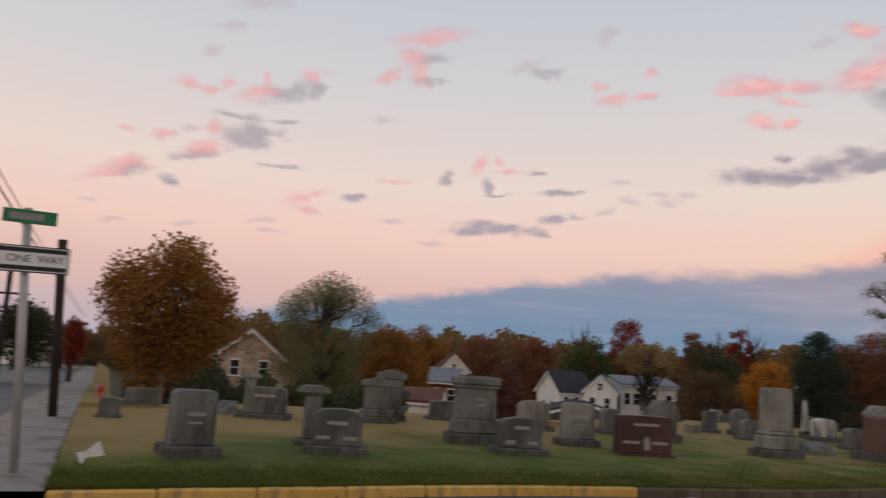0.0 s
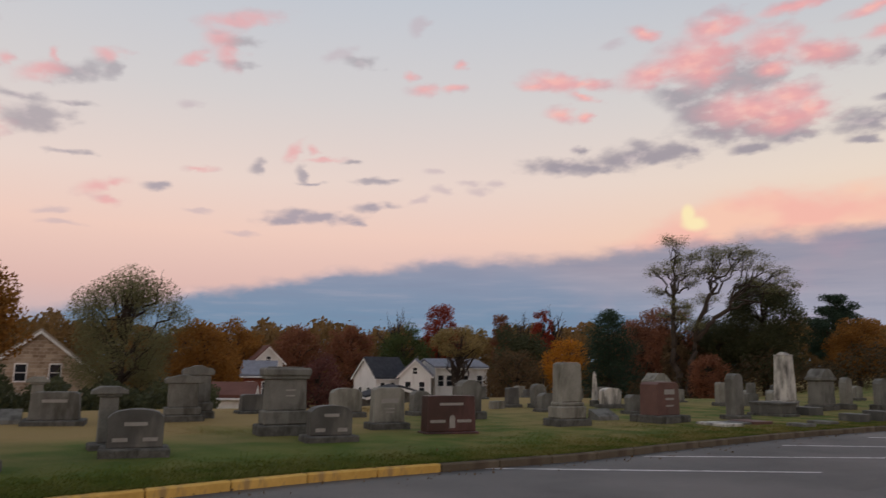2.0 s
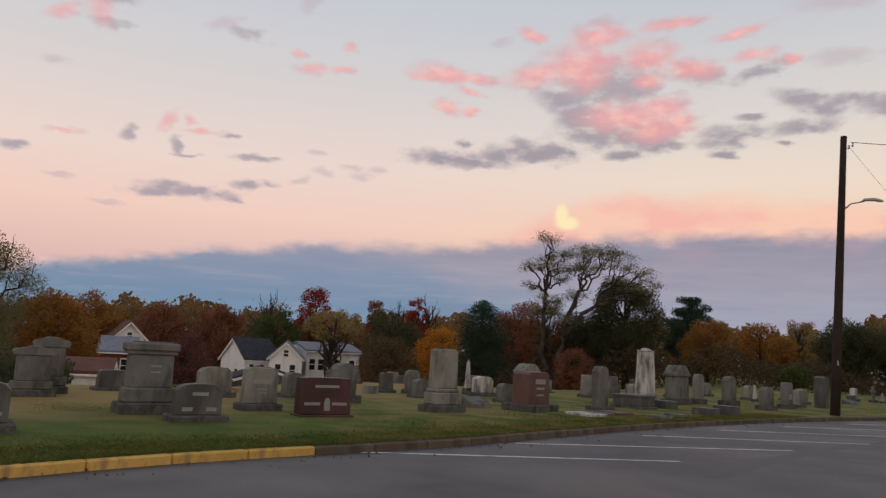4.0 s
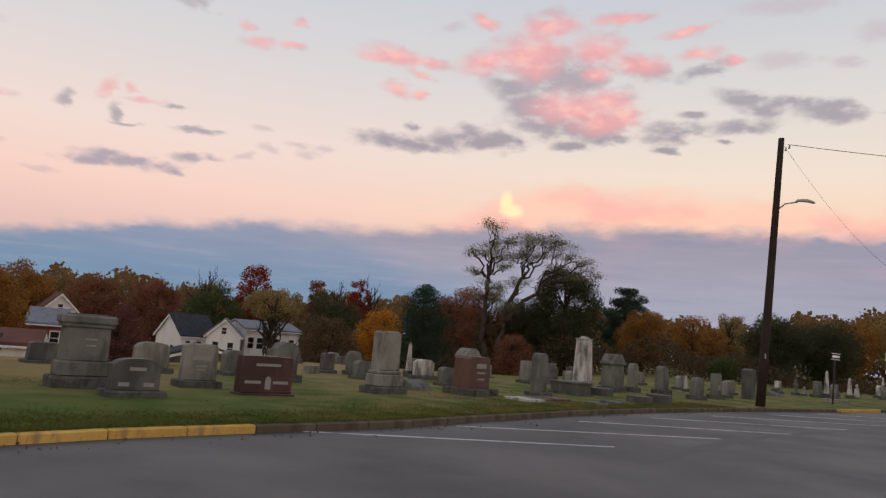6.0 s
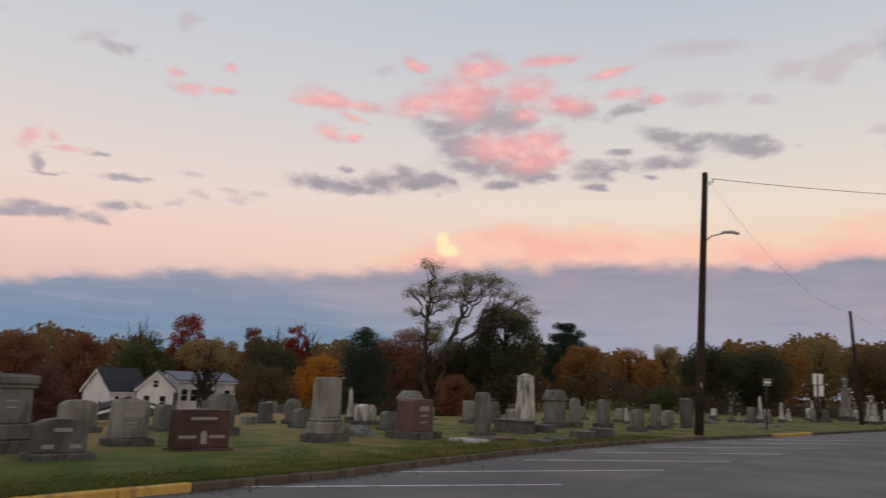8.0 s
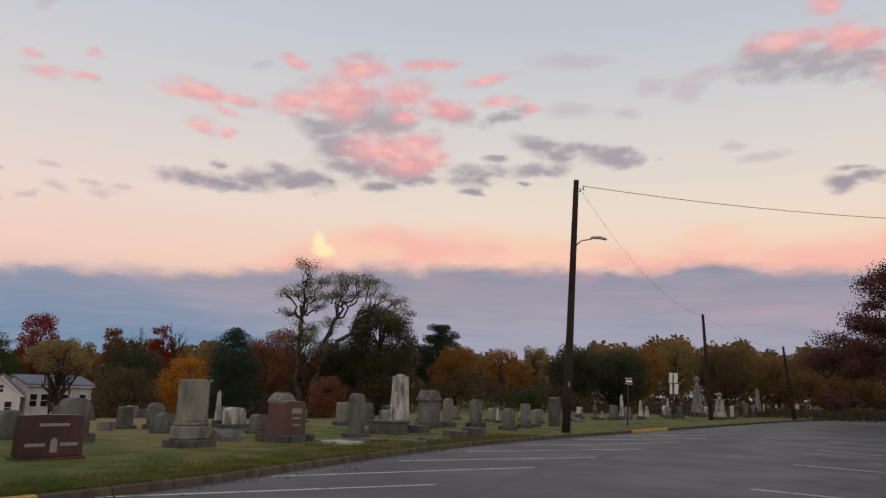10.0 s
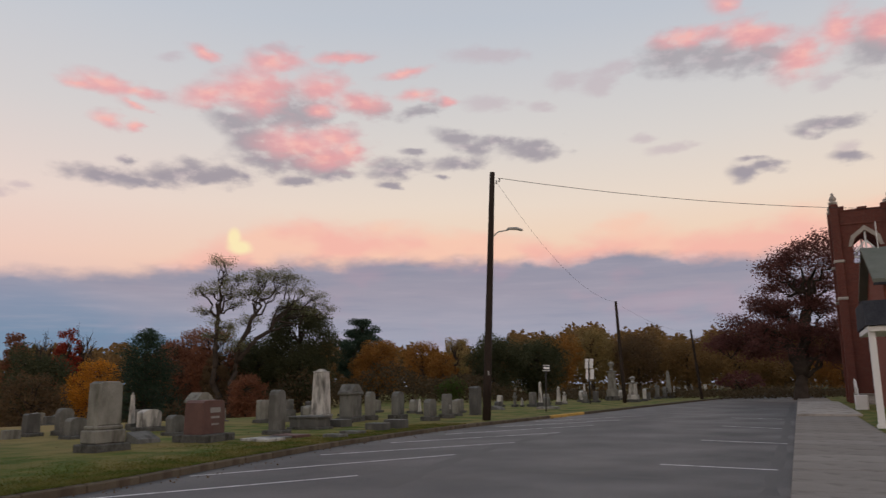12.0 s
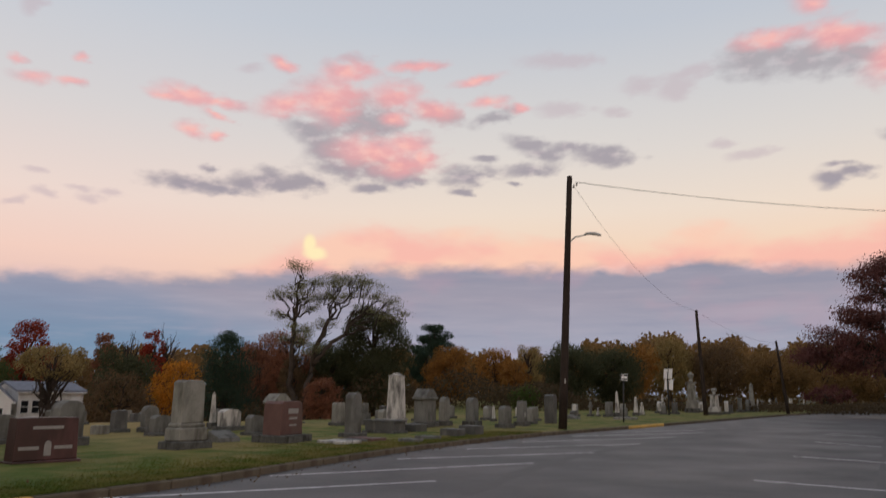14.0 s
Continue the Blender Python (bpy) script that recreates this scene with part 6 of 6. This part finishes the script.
br = house("brick_house", x, y, -4.57, 84, 5.0, 3.0, 5.0, 1.3, "brick", "roof_grey", "brick house with grey shingle roof and white sash", ())
for k, zz in ((-0.9, 3.0), (0.7, 3.0)):
    window(br, -2.5, k, zz, 0.75, 1.2, -90)
    window(br, 2.5, k, zz, 0.75, 1.2, 90)
x, y = spot(0.48, 96)
house("white_gable_house", x, y, -4.70, 8, 3.4, 6, 6.6, 1.7, "white", "roof_red", "white gabled house with reddish roof behind the brick house", ((0, 6.4, 0.5, 0.7),))
x, y = spot(9.1, 92)
w1 = house("white_house", x, y, -4.80, -66, 5.0, 4.6, 4.95, 2.2, "white", "roof_dark", "white clapboard house with steep dark shingle roof", ((-0.9, 2.6, 0.6, 1.1), (0.9, 2.6, 0.6, 1.1)), over=0.25)
side_windows(w1, 5.0, ((-1.4, 3.2, 0.6, 1.1), (0.0, 3.2, 0.6, 1.1), (1.5, 3.2, 0.6, 1.1)))
x, y = spot(11.75, 90)
w2 = house("white_house", x, y, -4.90, -14, 3.6, 7, 5.4, 1.7, "white", "roof_grey", "white clapboard house with front gable and porch", ((-0.8, 3.4, 0.6, 1.2), (0.8, 3.4, 0.6, 1.2), (0.0, 5.5, 0.5, 0.7)), over=0.25)
x, y = spot(14.35, 95)
w2b = house("white_house", x, y, -4.95, 98, 7.0, 6.8, 6.3, 0.9, "white", "roof_grey", "long white clapboard wing with dark windows", (), over=0.25)
for k in (-2.4, -0.4, 1.6, 2.7):
    window(w2b, -3.5, k, 4.1, 0.7, 1.25, -90)
    window(w2b, -3.5, k, 1.6, 0.7, 1.25, -90)
x, y = spot(-1.75, 47)
house("low_garage", x, y, terrain(x, y) - 0.05, 86, 3.6, 2.4, -0.22 - terrain(x, y), 0.65, "white", "roof_red", "low white garage with red-brown roof", (), over=0.15)
x, y = spot(10.1, 70)
house("open_shed", x, y, -4.05, 4, 5.6, 4, 2.9, 0.8, "granite_dark", "roof_dark", "low dark shed with white-edged gable roof", ())
x, y = spot(-28.4, 92)
house("street_house", x, y, -0.90, 60, 5, 6, 2.2, 1.2, "white", "roof_grey", "pale low house at the end of the side street", ())

# ---------------------------------------------------------------- church
ROAD = 17.2
tw = empty("church_tower", 58.63, 12.84, 0.05, ROAD, "square red brick church tower with open belfry and pinnacles", "church tower")
HALF = 2.05
bm = bmesh.new()
box(bm, -HALF, HALF, -HALF, HALF, -0.3, 10.3)
part("shaft", bm, M["brick_dark"], tw)
OPEN = 0.95


def belfry_face(turn):
    """Brick face with a pointed opening through it."""
    bm = bmesh.new()
    left = [(-HALF, 10.3), (-OPEN, 10.3), (-OPEN, 11.7), (-OPEN * 0.72, 12.2), (0, 12.75), (0, 14.3), (-HALF, 14.3)]
    prism(bm, left, -HALF, -HALF + 0.4)
    prism(bm, [(-a, b) for a, b in left][::-1], -HALF, -HALF + 0.4)
    f = part("belfry_wall", bm, M["brick_dark"], tw)
    f.matrix_basis = pose(0, 0, 0, 0, 0, turn)
    bm = bmesh.new()
    arch = [(-OPEN - 0.05, 11.6), (-OPEN * 0.74 - 0.04, 12.22), (0, 12.8), (OPEN * 0.74 + 0.04, 12.22), (OPEN + 0.05, 11.6)]
    arch2 = [(-OPEN - 0.3, 11.6), (-OPEN * 0.85 - 0.22, 12.4), (0, 13.15), (OPEN * 0.85 + 0.22, 12.4), (OPEN + 0.3, 11.6)]
    for i in range(4):
        prism(bm, [arch[i], arch[i + 1], arch2[i + 1], arch2[i]], -HALF - 0.06, -HALF + 0.2)
    part("arch", bm, M["limestone"], f, "pale stone arch")
    bm = bmesh.new()
    box(bm, -0.07, 0.07, -HALF + 0.12, -HALF + 0.28, 10.3, 12.7)
    box(bm, -OPEN, OPEN, -HALF + 0.12, -HALF + 0.28, 10.75, 10.85)
    for s in (-1, 1):
        prism(bm, [(0, 12.0), (s * 0.12, 12.0), (s * 0.85, 11.2), (s * 0.75, 11.15)], -HALF + 0.12, -HALF + 0.28)
    part("tracery", bm, M["white"], f, "white painted tracery")
    bm = bmesh.new()
    box(bm, -HALF - 0.05, HALF + 0.05, -HALF - 0.08, -HALF + 0.1, 13.25, 13.4, 0.02)
    part("string_course", bm, M["brick_dark"], f)
    # battlements
    for a, b, top in ((-HALF, -1.3, 14.75), (-1.3, 1.3, 14.45), (1.3, HALF, 14.75), (-0.35, 0.35, 14.6)):
        bm = bmesh.new()
        box(bm, a, b, -HALF - 0.01, -HALF + 0.4, 14.3, top, 0.02)
        part("battlement", bm, M["brick_dark"], f)
    return f


for t in (0, 90, 180, 270):
    belfry_face(t)
for sx in (-1, 1):
    for sy in (-1, 1):
        bm = bmesh.new()
        box(bm, sx * HALF - 0.32, sx * HALF + 0.32, sy * HALF - 0.32, sy * HALF + 0.32, -0.3, 14.9, 0.03)
        bu = part("buttress", bm, M["brick_dark"], tw)
        for zz in (7.6, 10.4):
            bm = bmesh.new()
            box(bm, sx * HALF - 0.38, sx * HALF + 0.38, sy * HALF - 0.38, sy * HALF + 0.38, zz, zz + 0.22, 0.04)
            part("weathering", bm, M["limestone"], bu, "pale stone band")
        prof = [(0.34, 14.9), (0.36, 15.1), (0.2, 15.15), (0.3, 15.3), (0.24, 15.5), (0.1, 15.62), (0.13, 15.72), (0.02, 15.85)]
        tube_part("pinnacle", [tube([(sx * HALF, sy * HALF, z) for r, z in prof], [r for r, z in prof], 8)], M["limestone"], tw, "pale carved stone pinnacle")

tw.scale = (0.86, 0.86, 0.925)

cx, cy = 48.1, 2.1
nave = house("church", cx, cy, 0.05, ROAD, 9.0, 16.0, 6.5, 2.1, "brick", "roof_green", "red brick church with weathered green-grey roof", (), "roof_dark", 0.45)
for k in (-5.5, -1.5, 2.5, 6.0):
    window(nave, -4.5, k, 2.0, 1.2, 2.8, -90)
nave["category"] = "church"
bm = bmesh.new()
box(bm, -0.02, 0.03, -0.025, 0.025, 8.0, 10.2, 0.01)
fin = part("vent_pipe", bm, M["white"], nave, "white vent pipe")
fin.matrix_basis = pose(-0.2, 7.6, 0.0)

porch = empty("porch", 27.4, 6.03, 0.1, ROAD, "white-posted porch with dark shingle roof", "porch")
for px_, py_ in ((0, 0), (0, -5.5)):
    bm = bmesh.new()
    box(bm, px_ - 0.1, px_ + 0.1, py_ - 0.1, py_ + 0.1, -0.1, 3.1, 0.012)
    po = part("post", bm, M["white"], porch, "white painted square post")
    bm = bmesh.new()
    box(bm, px_ - 0.14, px_ + 0.14, py_ - 0.14, py_ + 0.14, -0.1, 0.12, 0.012)
    part("foot", bm, M["white"], po)
bm = bmesh.new()
box(bm, -0.25, 3.45, -5.8, 0.12, 3.1, 3.28, 0.02)
part("fascia", bm, M["white"], porch, "white fascia board")
bm = bmesh.new()
prism(bm, [(-0.35, 3.3), (3.55, 3.3), (3.3, 4.15), (0.1, 4.15)], -5.9, 0.17)
part("roof", bm, M["roof_dark"], porch, "dark shingle roof")

st = empty("church_steps", 52.6, 12.9, 0.1, ROAD, "stone church steps with white pipe handrails", "steps")
for k in range(4):
    bm = bmesh.new()
    box(bm, 0.35 * k, 2.4, -2.0, 0.0, 0.17 * k - 0.02, 0.17 * (k + 1), 0.015)
    part("step", bm, M["limestone"], st)
for yy in (-1.9, -0.1):
    for a, b in (((0, yy, 0), (0, yy, 0.95)), ((1.2, yy, 0.6), (1.2, yy, 1.55)), ((2.3, yy, 0.6), (2.3, yy, 1.6)), ((0, yy, 0.95), (1.2, yy, 1.55)), ((1.2, yy, 1.55), (2.3, yy, 1.6))):
        tube_part("handrail", [tube([a, b], [0.04, 0.04], 6)], M["white"], st, "white pipe rail")
bm = bmesh.new()
box(bm, -0.3, 0.3, -0.3, 0.3, -0.1, 0.75, 0.03)
ub = part("utility_box", bm, M["white"], None, "pale utility box on the grass")
ub.matrix_basis = pose(44.2, 10.6, 0.12, 0, 0, ROAD)
tagged(ub, category="box")

# ---------------------------------------------------------------- grass blades and fallen leaves
rng = np.random.default_rng(21)
n = 150000
ku = rng.random(n) ** 1.3 * 30
idx = np.minimum((ku / 1.2).astype(int), len(kerb_line) - 2)
fr_ = ku / 1.2 - idx
kx = np.array([p.x for p in kerb_line])
ky = np.array([p.y for p in kerb_line])
v = rng.random(n) ** 1.5 * 14 + 0.1
bx = kx[idx] + (kx[idx + 1] - kx[idx]) * fr_ + BACK.x * v
by = ky[idx] + (ky[idx + 1] - ky[idx]) * fr_ + BACK.y * v
bz = np.full(n, LAWN + 0.03)
hgt = rng.uniform(0.012, 0.042, n)
ang_ = rng.uniform(0, math.pi, n)
wd = rng.uniform(0.008, 0.018, n)
vv = np.empty((n * 3, 3))
vv[0::3] = np.stack([bx - wd * np.cos(ang_), by - wd * np.sin(ang_), bz - 0.01], 1)
vv[1::3] = np.stack([bx + wd * np.cos(ang_), by + wd * np.sin(ang_), bz - 0.01], 1)
vv[2::3] = np.stack([bx + rng.normal(size=n) * 0.06, by + rng.normal(size=n) * 0.06, bz + hgt], 1)
me = bpy.data.meshes.new("grass_blades")
me.from_pydata(vv.tolist(), [], np.arange(n * 3).reshape(-1, 3).tolist())
me.materials.append(M["blade"])
tagged(new("grass_blades", me), "short green grass blades on the lawn", "grass", kind="stuff")
n = 420
ku = rng.random(n) * 40
idx = np.minimum((ku / 1.2).astype(int), len(kerb_line) - 2)
off = np.where(rng.random(n) < 0.85, -np.abs(rng.normal(size=n)) * 0.25 - 0.05, rng.uniform(0.2, 7, n))
pos = np.stack([kx[idx] + rng.normal(size=n) * 0.5 + BACK.x * off, ky[idx] + rng.normal(size=n) * 0.18 + BACK.y * off, np.where(off < 0, 0.015, LAWN + 0.07)], 1)
tagged(new("fallen_leaves", leaf_cloud("fallen_leaves", pos, 0.004, 0.055, LEAF["brown"], rng)), "scattered brown fallen leaves along the kerb", "leaves", kind="stuff")
